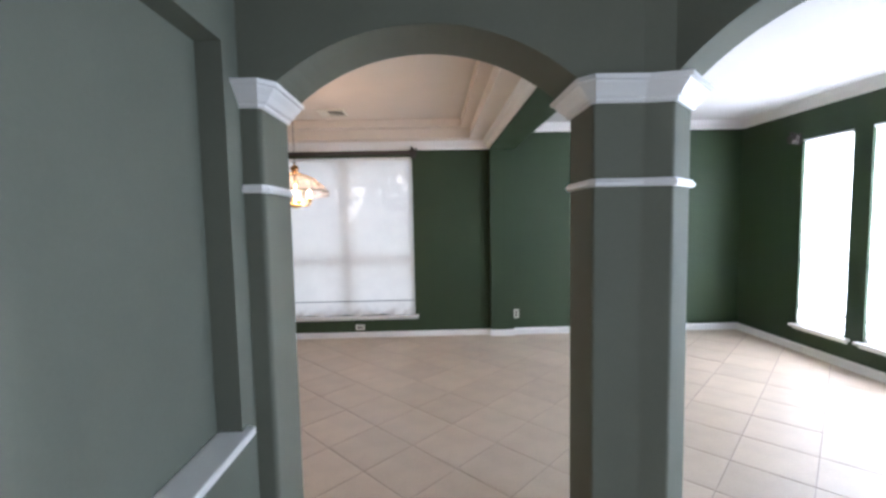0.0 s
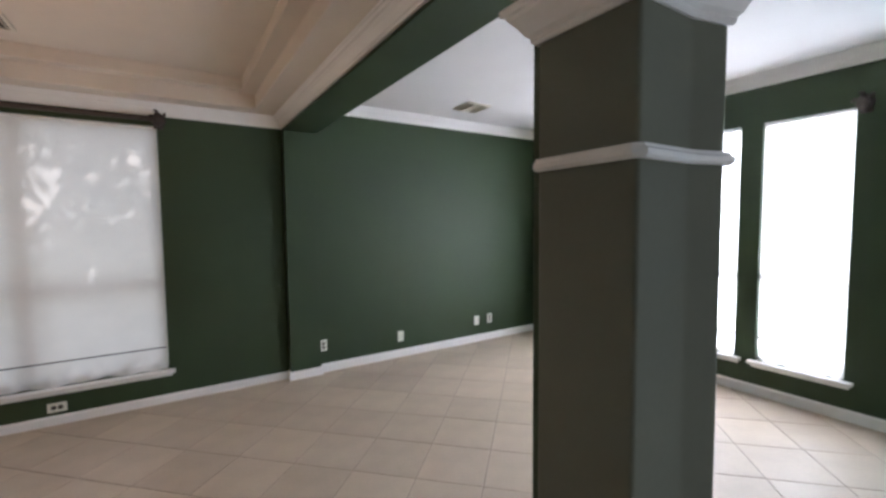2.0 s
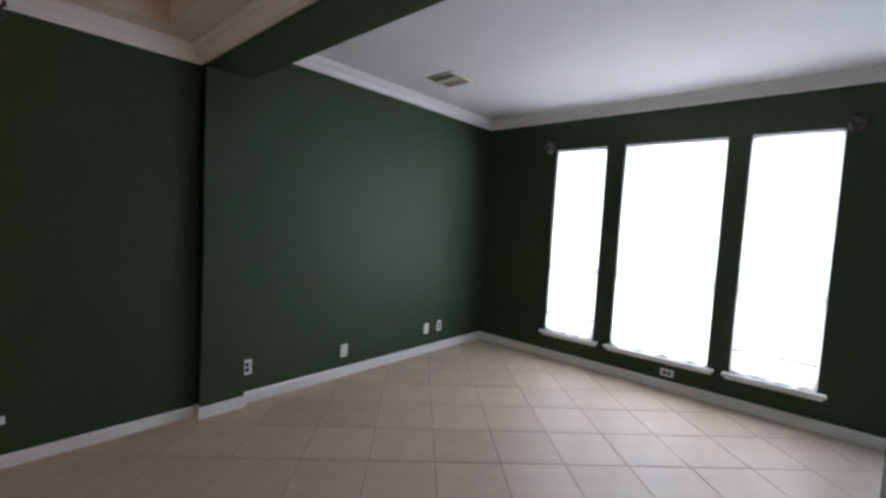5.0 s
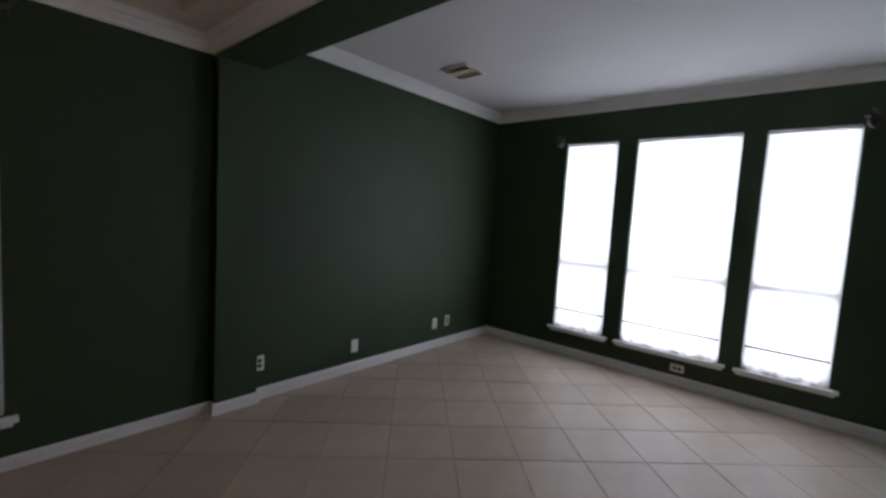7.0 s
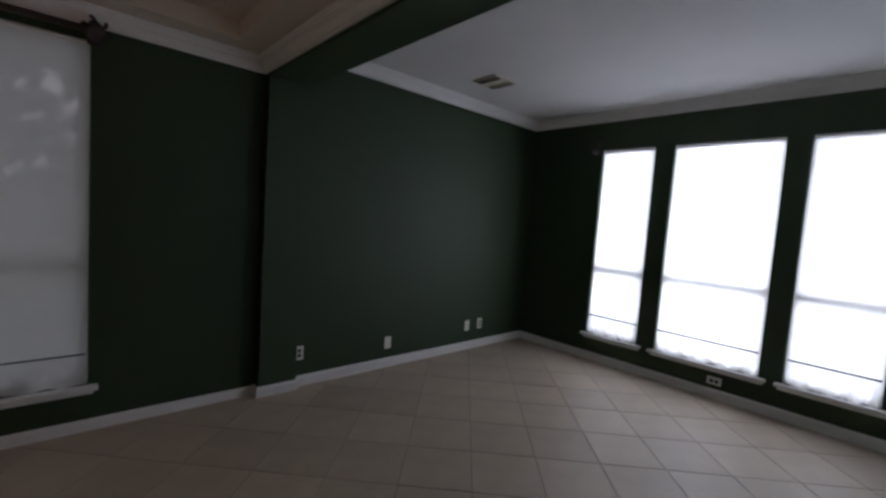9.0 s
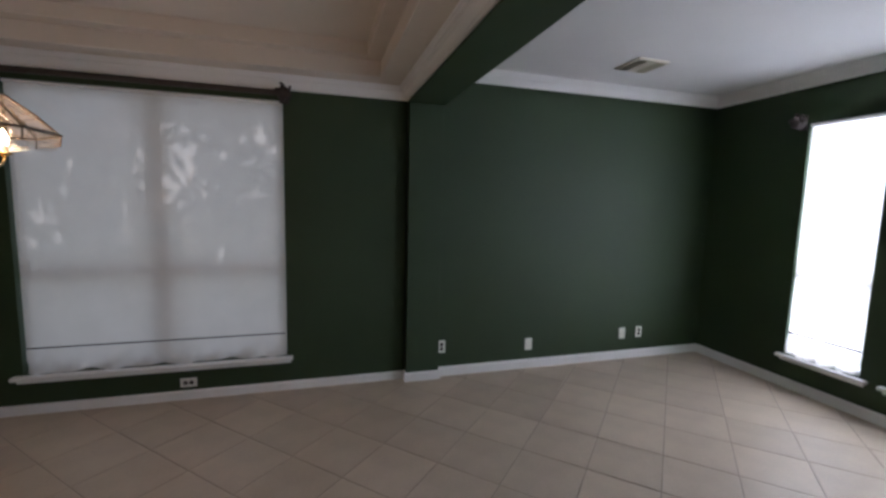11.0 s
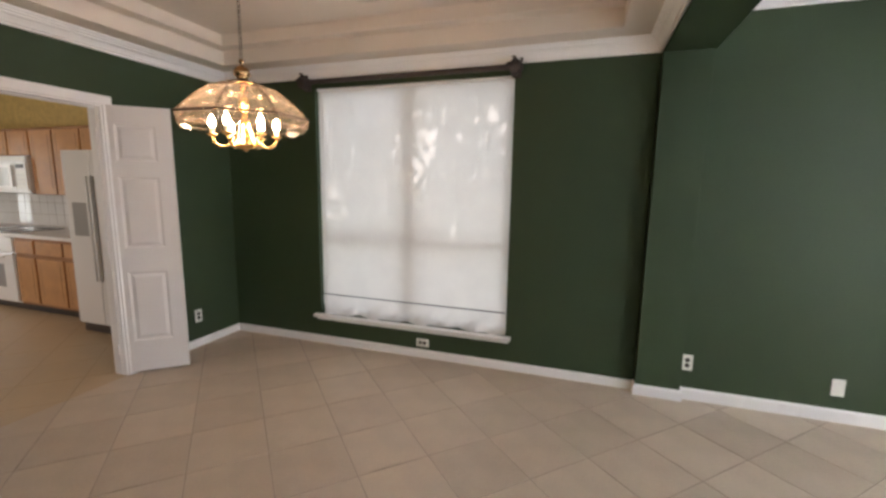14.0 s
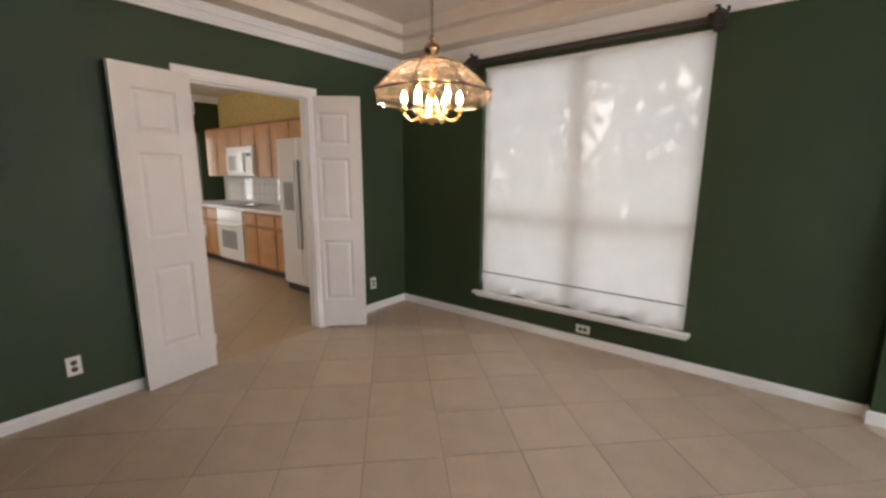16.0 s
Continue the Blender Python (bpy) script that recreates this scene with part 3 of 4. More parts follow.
# ---- doors ----
def door_leaf(at, turn, side, label):
    """A leaf with three raised panels, hinged at its base point and reaching along +x; side: the sign of y at which its shown face lies."""
    W, H, T = 0.458, 2.032, 0.035
    w = thing("bifold_door", label, "door", at, turn, "kitchen double doors")
    panels = [(0.25, 0.80), (0.985, 1.52), (1.635, 1.90)]
    px0, px1 = 0.10, W - 0.10
    bm = bmesh.new()
    xs, zs = [0, px0, px1, W], sorted({0, H, *[z for p in panels for z in p]})
    for i in range(3):
        for j in range(len(zs) - 1):
            hole = i == 1 and (zs[j], zs[j + 1]) in panels
            if not hole:
                bm_box(bm, xs[i], xs[i + 1], -T / 2, T / 2, zs[j], zs[j + 1])
    bmesh.ops.remove_doubles(bm, verts=bm.verts, dist=1e-5)
    part("stiles", bm, DOORPAINT, w)
    for z0, z1 in panels:
        bm = bmesh.new()
        rings = []
        for o, y in ((0.0, T / 2 - 0.003), (0.014, T / 2 - 0.010), (0.020, T / 2 - 0.010), (0.042, T / 2 - 0.003)):
            rings.append([(px0 + o, y, z0 + o), (px1 - o, y, z0 + o), (px1 - o, y, z1 - o), (px0 + o, y, z1 - o)])
        for sgn in (1, -1):
            loops = [[bm.verts.new((x, sgn * y, z)) for x, y, z in r] for r in rings]
            for a, b in zip(loops, loops[1:]):
                for i in range(4):
                    bm.faces.new((a[i], a[(i + 1) % 4], b[(i + 1) % 4], b[i]))
            bm.faces.new(loops[-1])
        bmesh.ops.recalc_face_normals(bm, faces=bm.faces)
        part("panel", bm, DOORPAINT, w)
    for z in (0.2, 1.0, 1.82):
        bm = bmesh.new()
        bm_lathe(bm, [(0.006, -0.04), (0.006, 0.04)], 10, (-0.006, side * T / 2, z))
        part("hinge", bm, DOORPAINT, w, "small painted hinge")
    return w


door_leaf((-2.648, 3.372, 0.018), -82.5, 1, "white panelled door leaf folded open against the green wall")
door_leaf((-2.742, 4.318, 0.018), 42.0, -1, "white panelled door leaf standing half open")
# casing and jamb of the doorway
CAS = 0.058
dc = thing("door_casing", "white painted door casing of the kitchen doorway", "door frame", kind="structure")
part("jamb", box(WX - 0.128, WX + 0.003, DY0, DY0 + 0.018, 0, DZ - 0.019), TRIM, dc)
part("jamb", box(WX - 0.128, WX + 0.003, DY1 - 0.018, DY1, 0, DZ - 0.019), TRIM, dc)
part("head", box(WX - 0.128, WX + 0.003, DY0, DY1, DZ - 0.018, DZ), TRIM, dc)
for x0, x1 in ((WX + 0.0035, WX + 0.019), (WX - 0.145, WX - 0.1285)):
    part("casing", box(x0, x1, DY0 - 0.032, DY0 + 0.006, 0, DZ - 0.007, 0.004), TRIM, dc)
    part("casing", box(x0, x1, DY1 - 0.006, DY1 + CAS, 0, DZ - 0.007, 0.004), TRIM, dc)
    part("casing", box(x0, x1, DY0 - 0.032, DY1 + CAS, DZ - 0.006, DZ + CAS, 0.004), TRIM, dc)
bm = bmesh.new()
bm_box(bm, WX - 0.08, WX - 0.05, DY0 + 0.02, DY1 - 0.02, DZ - 0.030, DZ - 0.019)
part("track", bm, ALU, dc, "white metal door track")


# ---- chandelier ----
CH = (-0.88, 3.75)
ch = thing("chandelier", "brass chandelier with an octagonal glass shade and lit candle bulbs", "chandelier", (*CH, 0))
SIDES = 8


def octa(r, k, z):
    a = 2 * math.pi * (k + 0.5) / SIDES
    return Vector((r * math.cos(a), r * math.sin(a), z))


LEVELS = [(0.058, 1.956), (0.146, 1.926), (0.222, 1.866), (0.288, 1.799), (0.283, 1.757)]
for (r0, z0), (r1, z1) in zip(LEVELS, LEVELS[1:]):
    for k in range(SIDES):
        bm = bmesh.new()
        q = [octa(r0, k, z0), octa(r0, k + 1, z0), octa(r1, k + 1, z1), octa(r1, k, z1)]
        if z1 == LEVELS[-1][1]:
            m = (q[2] + q[3]) / 2 + Vector((0, 0, -0.014))
            pts = [q[0], q[1], q[2], m + (q[2] - m) * 0.5 + Vector((0, 0, -0.006)), m, m + (q[3] - m) * 0.5 + Vector((0, 0, -0.006)), q[3]]
        else:
            pts = q
        nrm = (q[1] - q[0]).cross(q[3] - q[0]).normalized()
        f0 = [bm.verts.new(p) for p in pts]
        f1 = [bm.verts.new(p + nrm * 0.003) for p in pts]
        bm.faces.new(f0)
        bm.faces.new(f1[::-1])
        for i in range(len(pts)):
            j = (i + 1) % len(pts)
            bm.faces.new((f0[i], f1[i], f1[j], f0[j]))
        bmesh.ops.recalc_face_normals(bm, faces=bm.faces)
        pane = part("glass_panel", bm, SHADEGLASS, ch)
        if 0.1 < r0:
            mid = sum(q, Vector()) / 4
            loop = [mid + (p - mid) * 0.74 - nrm * 0.001 for p in q]
            bm = bmesh.new()
            bm_tube(bm, loop + loop[:1], 0.0022, 5)
            part("bevel_line", bm, BEVEL, pane)
for k in range(SIDES):
    bm = bmesh.new()
    bm_tube(bm, [octa(r, k, z) for r, z in LEVELS], 0.0034, 6)
    part("rib", bm, CAME, ch)
for r, z, th in ((0.058, 1.956, 0.004), (0.147, 1.926, 0.0026), (0.289, 1.799, 0.0045)):
    bm = bmesh.new()
    bm_tube(bm, [octa(r, k, z) for k in range(SIDES + 1)], th, 6)
    part("band", bm, CAME, ch)
bm = bmesh.new()
bm_lathe(bm, [(r, h - 0.002) for r, h in ((0.004, 2.062), (0.012, 2.054), (0.013, 2.046), (0.006, 2.038), (0.010, 2.030), (0.024, 2.024), (0.034, 2.014), (0.039, 2.000), (0.036, 1.986), (0.024, 1.976), (0.028, 1.970), (0.046, 1.963), (0.056, 1.955), (0.054, 1.950))], 28)
part("cap", bm, ANTIQUE, ch, "dark antique brass cap with a ball", True)
bm = bmesh.new()
bm_lathe(bm, [(0.008, 1.946), (0.010, 1.90), (0.020, 1.885), (0.024, 1.86), (0.012, 1.845), (0.012, 1.80), (0.022, 1.785), (0.026, 1.76), (0.026, 1.748), (0.036, 1.736), (0.038, 1.716), (0.046, 1.703), (0.058, 1.688), (0.061, 1.677), (0.052, 1.668), (0.030, 1.661), (0.012, 1.656), (0.004, 1.650)], 24)
part("stem", bm, BRASS, ch, "turned brass stem", True)
for k in range(6):
    a = 2 * math.pi * k / 6 + 0.72
    c, s = math.cos(a), math.sin(a)
    bm = bmesh.new()
    arm = [(0.04, 1.712), (0.058, 1.690), (0.080, 1.674), (0.104, 1.672), (0.124, 1.684), (0.133, 1.700), (0.134, 1.715)]
    bm_tube(bm, [(r * c, r * s, z) for r, z in arm], 0.006, 8)
    bm_lathe(bm, [(0.008, 1.712), (0.022, 1.720), (0.024, 1.726), (0.012, 1.730)], 14, (0.134 * c, 0.134 * s, 0))
    part("arm", bm, BRASS, ch, "curved brass arm", True)
    bm = bmesh.new()
    bm_lathe(bm, [(0.010, 1.7305), (0.010, 1.754)], 12, (0.134 * c, 0.134 * s, 0))
    part("candle_sleeve", bm, CANDLE, ch)
    bm = bmesh.new()
    bm_lathe(bm, [(0.007, 1.7545), (0.0125, 1.763), (0.015, 1.774), (0.0125, 1.788), (0.006, 1.802), (0.001, 1.812)], 12, (0.134 * c, 0.134 * s, 0))
    part("bulb", bm, BULB, ch, "lit flame bulb", True)
bm = bmesh.new()
z = 2.056
i = 0
while z < TRAYZ - 0.05:
    ring = [(0.007 * math.cos(t) if i % 2 else 0, 0 if i % 2 else 0.007 * math.cos(t), z + 0.013 + 0.014 * math.sin(t)) for t in [2 * math.pi * q / 10 for q in range(11)]]
    bm_tube(bm, ring, 0.0014, 5)
    z += 0.022
    i += 1
part("chain", bm, CAME, ch, "thin dark chain")
bm = bmesh.new()
bm_lathe(bm, [(0.010, TRAYZ - 0.05), (0.03, TRAYZ - 0.035), (0.06, TRAYZ - 0.012), (0.065, TRAYZ)], 24)
part("ceiling_rose", bm, BRASS, ch, "", True)
for a in range(3):
    lamp = new("chandelier_light", bpy.data.lights.new("chandelier_light", "POINT"))
    lamp.data.energy, lamp.data.color, lamp.data.shadow_soft_size = 6.6, (1.0, 0.64, 0.36), 0.03
    t = 2 * math.pi * a / 3 + 0.72
    lamp.location = (CH[0] + 0.12 * math.cos(t), CH[1] + 0.12 * math.sin(t), 1.80)

# ---- kitchen ----
KN, KW, KZ = 5.72, -7.35, 2.66
structure("wall_kitchen_north", box(KW, WX - 0.12, KN, KN + 0.14, 0, TOP), YELLOW, "yellow wallpapered kitchen wall above oak cabinets", "wall")
structure("wall_kitchen_west", panel_wall("x", KW, -0.14, 1.6, KN + 0.14, 0, TOP, [(4.15, 5.35, 0.5, 2.06)]), GREEN, "dark green kitchen wall with a window", "wall")
# out of view; the opening is added to let the warm lamp in
structure("wall_kitchen_south", panel_wall("y", 1.9, -0.14, KW, WX - 0.12, 0, TOP, [(-6.8, -4.4, 0.75, 2.25)]), KWALL, "unseen cream kitchen wall with an opening added for a lamp", "wall")
structure("wall_kitchen_east", box(WX - 0.125, WX - 0.1205, NY + 0.16, KN, 0, TOP), KWALL, "cream kitchen wall", "wall")
structure("ceiling_kitchen", box(KW, WX - 0.12, 1.9, KN, KZ, KZ + 0.1), KWALL, "cream painted kitchen ceiling", "ceiling")
crown("trim_crown_kitchen", [(KW, KN), (KW, 1.9)], KZ - 0.1, False, "white crown moulding in the kitchen")
area_lamp("kitchen_skylight", (KW - 0.3, 4.85, 1.3), (0, 4.85, 1.3), 1.4, 1.5, 36, (0.95, 1.0, 0.95))


def cab_front(parent, x0, x1, z0, z1, y, drawer=False):
    d = part("drawer_front" if drawer else "door", box(x0, x1, y - 0.018, y, z0, z1, 0.003), OAK, parent)
    if not drawer and x1 - x0 > 0.15:
        part("panel", box(x0 + 0.055, x1 - 0.055, y - 0.0195, y - 0.0181, z0 + 0.06, z1 - 0.06, 0.0006), OAK, d)
        # thin dark strips on the face: panel edge shade put in as colour
        for f in ((x0 + 0.05, x0 + 0.054, z0 + 0.055, z1 - 0.055), (x1 - 0.054, x1 - 0.05, z0 + 0.055, z1 - 0.055)):
            part("groove_shade", box(f[0], f[1], y - 0.0187, y - 0.0181, f[2], f[3]), DARKIN, d)
    return d


CF = 5.075
def base_cabinet(x0, x1, doors):
    c = thing("base_cabinet", "honey oak base cabinet with drawers over doors", "cabinet", (0, 0, 0), 0, "oak base cabinets")
    # body in the darkened oak, so the gaps between fronts look shaded
    part("body", box(x0, x1, CF, KN - 0.001, 0.10, 0.868), OAK_SHADE, c)
    part("toe_kick", box(x0, x1, CF + 0.07, CF + 0.085, 0, 0.0995), DARKPL, c)
    n = doors
    for i in range(n):
        a, b = x0 + (x1 - x0) * i / n + 0.018, x0 + (x1 - x0) * (i + 1) / n - 0.018
        cab_front(c, a, b, 0.13, 0.645, CF)
        cab_front(c, a, b, 0.69, 0.835, CF, True)


base_cabinet(-7.34, -6.265, 3)
base_cabinet(-5.455, -5.095, 1)
base_cabinet(-5.09, -4.15, 2)
oven = thing("oven", "white built-in oven with a dark window below the cooktop", "oven")
part("body", box(-6.26, -5.46, CF + 0.001, KN - 0.001, 0.10, 0.868), APPL, oven)
od = part("door", box(-6.25, -5.47, CF - 0.03, CF, 0.13, 0.68, 0.008), APPL, oven)
part("window", box(-6.11, -5.65, CF - 0.032, CF - 0.0305, 0.28, 0.55), mat("grey oven glass", (0.35, 0.34, 0.33), 0.15), od, "grey oven glass")
bm = bmesh.new()
bm_tube(bm, [(-6.19, CF - 0.06, 0.64), (-5.57, CF - 0.06, 0.64)], 0.011, 8)
part("handle", bm, APPL, od)
part("control_panel", box(-6.25, -5.47, CF - 0.02, CF, 0.70, 0.86, 0.005), APPL, oven)
part("toe_kick", box(-6.26, -5.46, CF + 0.07, CF + 0.085, 0, 0.0995), DARKPL, oven)
wt = thing("worktop", "white laminate kitchen worktop with rounded edge", "worktop")
part("slab", box(KW + 0.001, -4.15, CF - 0.03, KN - 0.002, 0.8685, 0.91, 0.008), COUNTER, wt)
ct = thing("cooktop", "black glass cooktop set on the white worktop", "cooktop")
part("glass", box(-6.24, -5.49, CF + 0.06, CF + 0.52, 0.9105, 0.918, 0.003), BLACKGLASS, ct)
for x in (-6.06, -5.67):
    for y in (CF + 0.17, CF + 0.40):
        bm = bmesh.new()
        bm_lathe(bm, [(0.085, 0.9182), (0.085, 0.919)], 24, (x, y, 0))
        part("burner", bm, DARKPL, ct)
UF = KN - 0.33
def wall_cabinet(x0, x1, z0, z1, doors):
    c = thing("wall_cabinet", "honey oak wall cabinet with plain panel doors", "cabinet", (0, 0, 0), 0, "oak wall cabinets")
    # shade between the doors comes from the body's darker oak colour
    part("body", box(x0, x1, UF, KN - 0.001, z0, z1), OAK_SHADE, c)
    for i in range(doors):
        a, b = x0 + (x1 - x0) * i / doors + 0.014, x0 + (x1 - x0) * (i + 1) / doors - 0.014
        cab_front(c, a, b, z0 + 0.012, z1 - 0.03, UF)


wall_cabinet(-7.14, -6.375, 1.335, 2.10, 2)
wall_cabinet(-6.37, -5.56, 1.785, 2.10, 2)
wall_cabinet(-5.555, -5.145, 1.335, 2.10, 1)
wall_cabinet(-5.14, -4.21, 1.335, 2.10, 2)
wall_cabinet(-4.205, -3.26, 1.83, 2.10, 2)
mw = thing("microwave", "white over-range microwave with a grey window", "microwave")
part("body", box(-6.368, -5.562, UF - 0.05, KN - 0.001, 1.35, 1.784, 0.006), APPL, mw)
part("door", box(-6.36, -5.79, UF - 0.07, UF - 0.051, 1.38, 1.715, 0.006), APPL, mw)
part("window", box(-6.28, -5.90, UF - 0.072, UF - 0.0705, 1.43, 1.65), mat("grey microwave glass", (0.46, 0.45, 0.42), 0.12), mw, "grey glass window")
part("handle", box(-5.825, -5.80, UF - 0.095, UF - 0.0705, 1.42, 1.68, 0.006), APPL, mw)
part("control_panel", box(-5.78, -5.57, UF - 0.07, UF - 0.051, 1.38, 1.715, 0.006), APPL, mw)
part("display", box(-5.75, -5.60, UF - 0.072, UF - 0.0705, 1.64, 1.685), DARKPL, mw, "dark display strip")
for k in range(4):
    for q in range(3):
        part("button", box(-5.75 + 0.052 * q, -5.71 + 0.052 * q, UF - 0.0725, UF - 0.0705, 1.41 + 0.052 * k, 1.445 + 0.052 * k, 0.001), PLASTIC, mw)
part("vent_grille", box(-6.36, -5.57, UF - 0.06, UF - 0.051, 1.725, 1.775, 0.002), APPL, mw)
for k in range(5):
    part("louvre", box(-6.34, -5.59, UF - 0.064, UF - 0.0605, 1.729 + 0.009 * k, 1.733 + 0.009 * k), VENT, mw)
part("underside", box(-6.35, -5.58, UF - 0.03, KN - 0.05, 1.343, 1.3495), DARKPL, mw, "dark underside with grease filters")
fr = thing("refrigerator", "white side-by-side refrigerator with a door dispenser", "refrigerator")
FX0, FX1, FY = -4.13, -3.23, 4.86
part("body", box(FX0, FX1, FY + 0.07, KN - 0.02, 0.03, 1.78, 0.01), APPL, fr)
d1 = part("door", box(FX0, FX0 + 0.38, FY, FY + 0.068, 0.10, 1.79, 0.018), APPL, fr)
part("dispenser", box(FX0 + 0.09, FX0 + 0.29, FY - 0.002, FY - 0.0005, 0.98, 1.30), mat("grey dispenser plastic", (0.30, 0.29, 0.27), 0.4), d1, "grey water dispenser")
d2 = part("door", box(FX0 + 0.385, FX1, FY, FY + 0.068, 0.10, 1.79, 0.018), APPL, fr)
for x, d in ((FX0 + 0.345, d1), (FX0 + 0.395, d2)):
    part("handle", box(x, x + 0.028, FY - 0.035, FY - 0.0005, 0.55, 1.55, 0.008), APPL, d)
part("grille", box(FX0 + 0.01, FX1 - 0.01, FY + 0.04, FY + 0.068, 0.005, 0.095, 0.004), DARKPL, fr, "dark base grille")
# backsplash tiles
sp = structure("backsplash_bed", box(KW + 0.001, -4.15, KN - 0.004, KN - 0.0005, 0.911, 1.369), GROUT, "grout bed of the kitchen backsplash", "backsplash")
tile_me = finish("splash", box(0, 0.148, -0.005, 0, 0, 0.148, 0.0015), SPLASH)
mesh_splash = tile_me.data
bpy.data.objects.remove(tile_me)
for i in range(20):
    for j in range(3):
        o = new("tile", mesh_splash)
        o.location = (KW + 0.003 + 0.1525 * i, KN - 0.0042, 0.913 + 0.1525 * j)
        o.parent = sp
# kitchen window
kw = thing("window_3", "kitchen window with white frame", "window", kind="structure")
for y0, y1, z0, z1 in ((4.15, 4.20, 0.5, 2.06), (5.30, 5.35, 0.5, 2.06), (4.201, 5.299, 0.5, 0.55), (4.201, 5.299, 2.01, 2.06), (4.201, 5.299, 1.28, 1.33)):
    part("window_frame", box(KW - 0.12, KW - 0.06, y0, y1, z0, z1, 0.003), ALU, kw)
for z0, z1 in ((0.551, 1.279), (1.331, 2.009)):
    p = part("pane", box(KW - 0.095, KW - 0.09, 4.201, 5.299, z0, z1), GLASS, kw)
    p.visible_shadow = False
# curtain beside the kitchen window
cu = thing("curtain", "taupe cloth curtain hanging from a dark rod at the kitchen window", "curtain")
bm = bmesh.new()
rows = []
for z in (0.12, 0.8, 1.5, 2.09):
    rows.append([bm.verts.new((KW + 0.05 + 0.022 * math.sin(i * 1.3), 4.70 + (0.55 - 0.02 * (2.09 - z)) * i / 40, z)) for i in range(41)])
for a, b in zip(rows, rows[1:]):
    for i in range(40):
        bm.faces.new((a[i], a[i + 1], b[i + 1], b[i]))
part("cloth", bm, DRAPE, cu, "", True)
bm = bmesh.new()
bm_tube(bm, [(KW + 0.05, 4.0, 2.09), (KW + 0.05, 5.28, 2.09)], 0.012, 8)
part("rod", bm, IRON, cu)

# ---- outdoors ----
bm = bmesh.new()
bm_box(bm, -600, 600, -600, 600, -0.5, -0.25)
structure("ground", bm, GRASS, "green lawn outside the house", "ground")


def leaf_tree(at, height, spread, seed, clumps):
    rnd = random.Random(seed)
    t = thing("tree", "leafy garden tree outside the window", "tree", at)
    bm = bmesh.new()
    bm_tube(bm, [(0, 0, 0), (0.05, 0.02, height * 0.3), (-0.03, 0.05, height * 0.6), (0.04, 0, height * 0.85)], 0.09, 8)
    for k in range(9):
        a, z = rnd.uniform(0, 6.28), rnd.uniform(0.35, 0.75) * height
        r = spread * rnd.uniform(0.5, 0.9)
        bm_tube(bm, [(0, 0, z), (0.5 * r * math.cos(a), 0.5 * r * math.sin(a), z + 0.25 * r), (r * math.cos(a), r * math.sin(a), z + 0.6 * r)], 0.025, 5)
    part("trunk", bm, BARK, t)
    verts, faces = [], []
    for c in range(clumps):
        a, u = rnd.uniform(0, 6.28), rnd.random() ** 0.5
        cz = height * rnd.uniform(0.3, 1.0)
        cr = spread * (1.1 - 0.4 * abs(cz / height - 0.6)) * u
        cen = Vector((cr * math.cos(a), cr * math.sin(a), cz))
        for q in range(34):
            p = cen + Vector((rnd.gauss(0, 0.13), rnd.gauss(0, 0.13), rnd.gauss(0, 0.12)))
            d = Vector((rnd.gauss(0, 1), rnd.gauss(0, 1), rnd.gauss(0, 0.6))).normalized()
            e = d.cross(Vector((rnd.gauss(0, 1), rnd.gauss(0, 1), rnd.gauss(0, 1)))).normalized()
            s = rnd.uniform(0.06, 0.11)
            b = len(verts)
            verts += [p - d * s, p + e * s * 0.42, p + d * s, p - e * s * 0.42]
            faces.append((b, b + 1, b + 2, b + 3))
    me = bpy.data.meshes.new("crown")
    me.from_pydata(verts, [], faces)
    me.materials.append(LEAF)
    o = new("crown", me)
    o.parent = t
    return t


leaf_tree((-1.7, 8.1, -0.25), 5.2, 2.0, 11, 205)
leaf_tree((0.5, 8.5, -0.25), 5.8, 2.2, 12, 272)

# ---- floor tiles ----
PITCH, GAP = 0.4030, 0.006
fl_root = structure("floor", box(-7.6, EX + 0.15, -2.1, 5.85, -0.0045, -0.0035), GROUT, "beige ceramic floor tiles laid diagonally with brown grout", "floor")
H = PITCH * math.sqrt(0.5) - GAP * 0.7


def clip(poly, axis, limit, keep):
    out = []
    for a, b in zip(poly, poly[1:] + poly[:1]):
        ia, ib = keep * (a[axis] - limit) <= 0, keep * (b[axis] - limit) <= 0
        if ia:
            out.append(a)
        if ia != ib:
            f = (limit - a[axis]) / (b[axis] - a[axis])
            out.append((a[0] + f * (b[0] - a[0]), a[1] + f * (b[1] - a[1])))
    return out


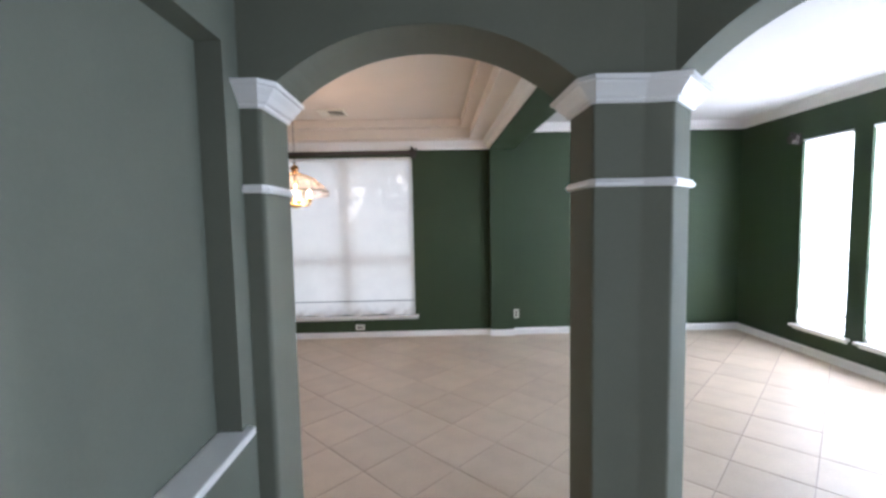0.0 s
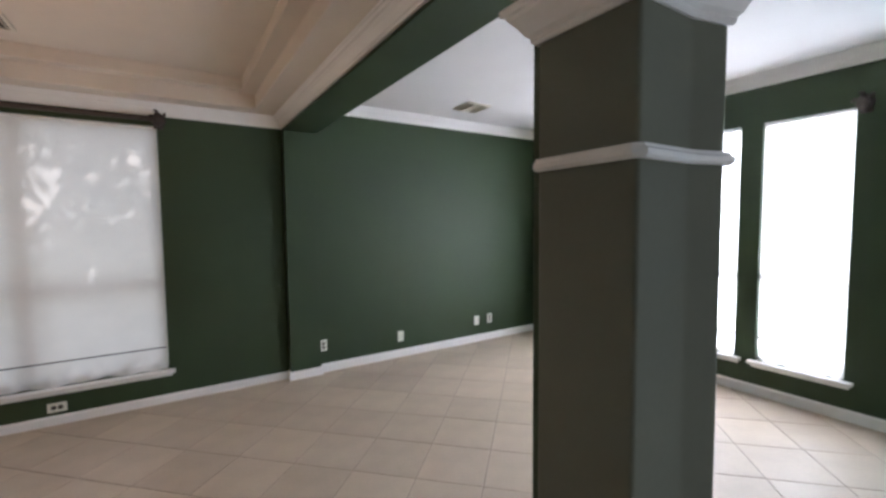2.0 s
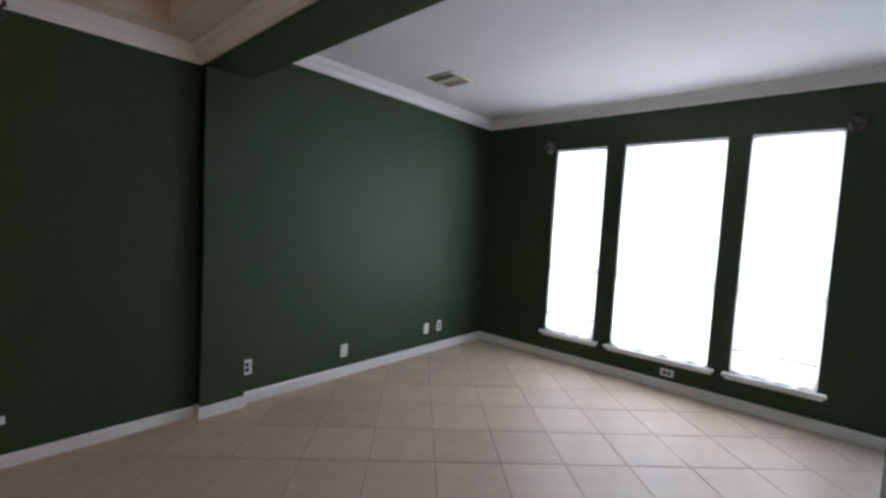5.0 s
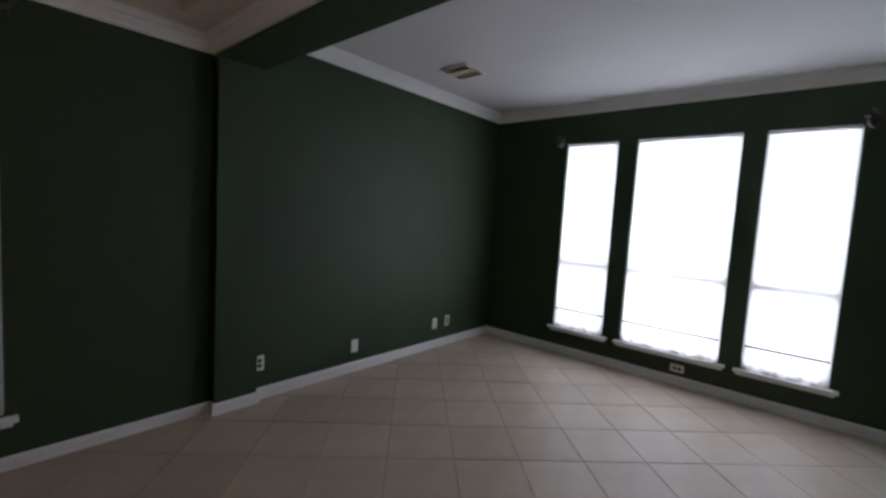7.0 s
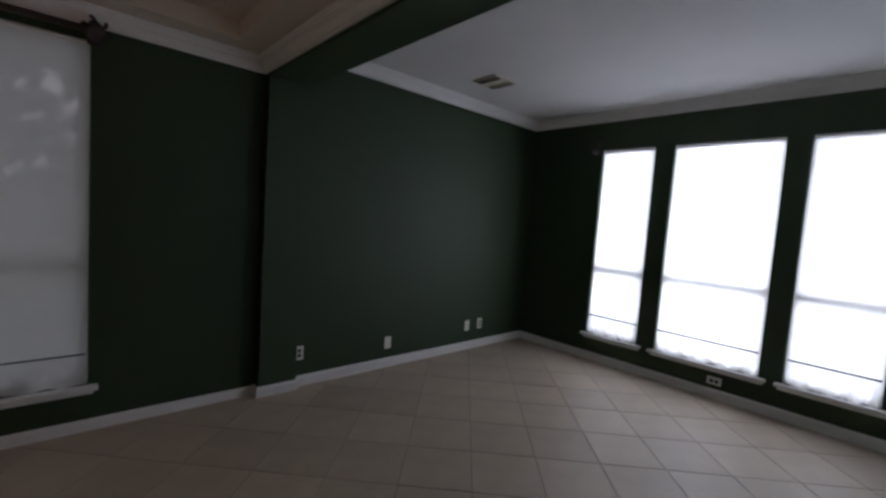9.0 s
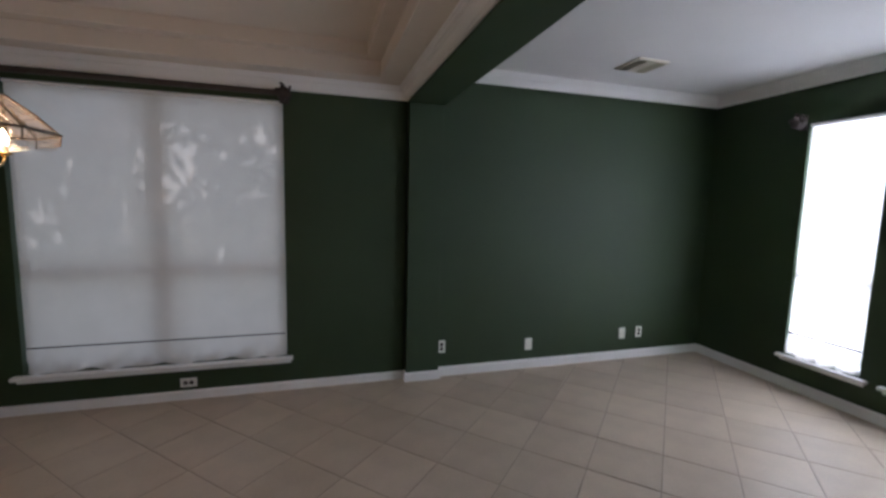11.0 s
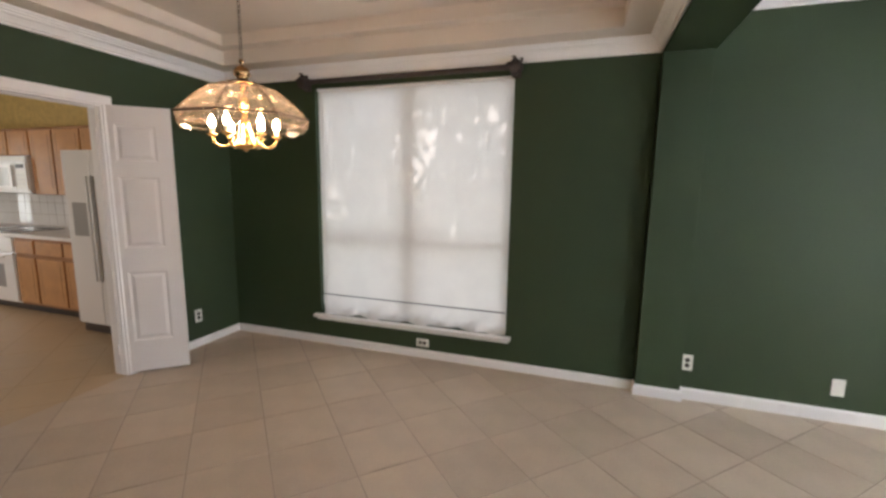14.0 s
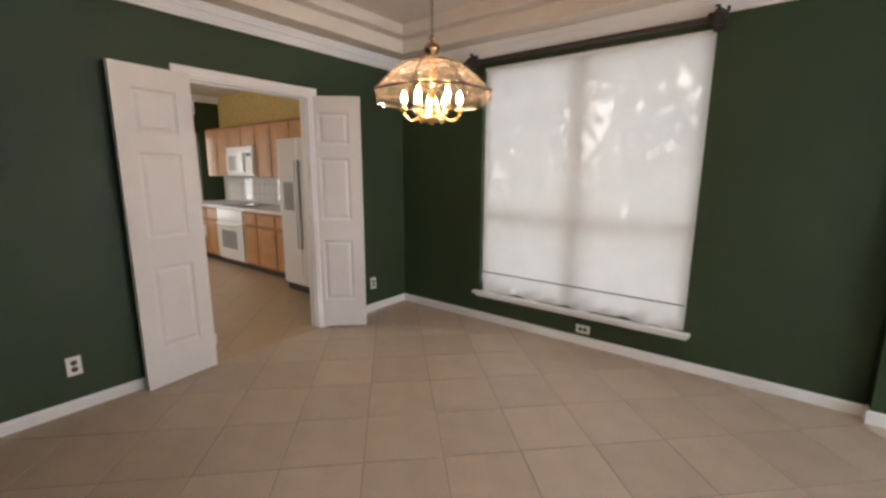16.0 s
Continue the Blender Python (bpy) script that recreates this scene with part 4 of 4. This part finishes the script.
def tile_mesh(poly, kitchen=False):
    bm = bmesh.new()
    cx, cy = sum(p[0] for p in poly) / len(poly), sum(p[1] for p in poly) / len(poly)
    rings = []
    for inset, z in ((0, -0.0035), (0, -0.0012), (0.0018, 0.0)):
        ring = []
        for x, y in poly:
            d = math.hypot(x - cx, y - cy) or 1
            ring.append(bm.verts.new((x - (x - cx) / d * inset * 1.4, y - (y - cy) / d * inset * 1.4, z)))
        rings.append(ring)
    for a, b in zip(rings, rings[1:]):
        for i in range(len(poly)):
            j = (i + 1) % len(poly)
            bm.faces.new((a[i], a[j], b[j], b[i]))
    bm.faces.new(rings[-1])
    me = bpy.data.meshes.new("tile")
    bm.to_mesh(me)
    bm.free()
    me.materials.append(TILEK if kitchen else TILE)
    return me


WHOLE = [tile_mesh([(-H, 0), (0, -H), (H, 0), (0, H)], k) for k in (False, True)]
STEP = PITCH * math.sqrt(2)
rt = random.Random(4)
AREAS = [(-2.70, 4.33, -1.2, 5.50), (-7.35, -2.70, 2.6, 5.55)]
for in_kitchen, (ax0, ax1, ay0, ay1) in enumerate(AREAS):
    for i in range(-60, 60):
        for j in range(-60, 60):
            a = -1.475 + STEP * (i + 0.5)
            b = 5.772 + STEP * (j + 0.5)
            cx, cy = (a + b) / 2, (b - a) / 2
            if not (ax0 - H < cx < ax1 + H and ay0 - H < cy < ay1 + H):
                continue
            poly = [(cx - H, cy), (cx, cy - H), (cx + H, cy), (cx, cy + H)]
            full = len(poly)
            cut = poly
            for axis, limit, keep in ((0, ax0, -1), (0, ax1, 1), (1, ay0, -1), (1, ay1, 1)):
                cut = clip(cut, axis, limit, keep) if cut else cut
            if len(cut) < 3:
                continue
            area = abs(sum(p[0] * q[1] - q[0] * p[1] for p, q in zip(cut, cut[1:] + cut[:1]))) / 2
            if area < 0.001:
                continue
            if cut == poly:
                o = new("tile", WHOLE[in_kitchen])
                o.location = (cx, cy, rt.uniform(-0.0004, 0.0004))
            else:
                o = new("tile", tile_mesh([(x - cx, y - cy) for x, y in cut], bool(in_kitchen)))
                o.location = (cx, cy, 0)
            o.rotation_euler = (rt.uniform(-0.0006, 0.0006), rt.uniform(-0.0006, 0.0006), 0)
            o.parent = fl_root
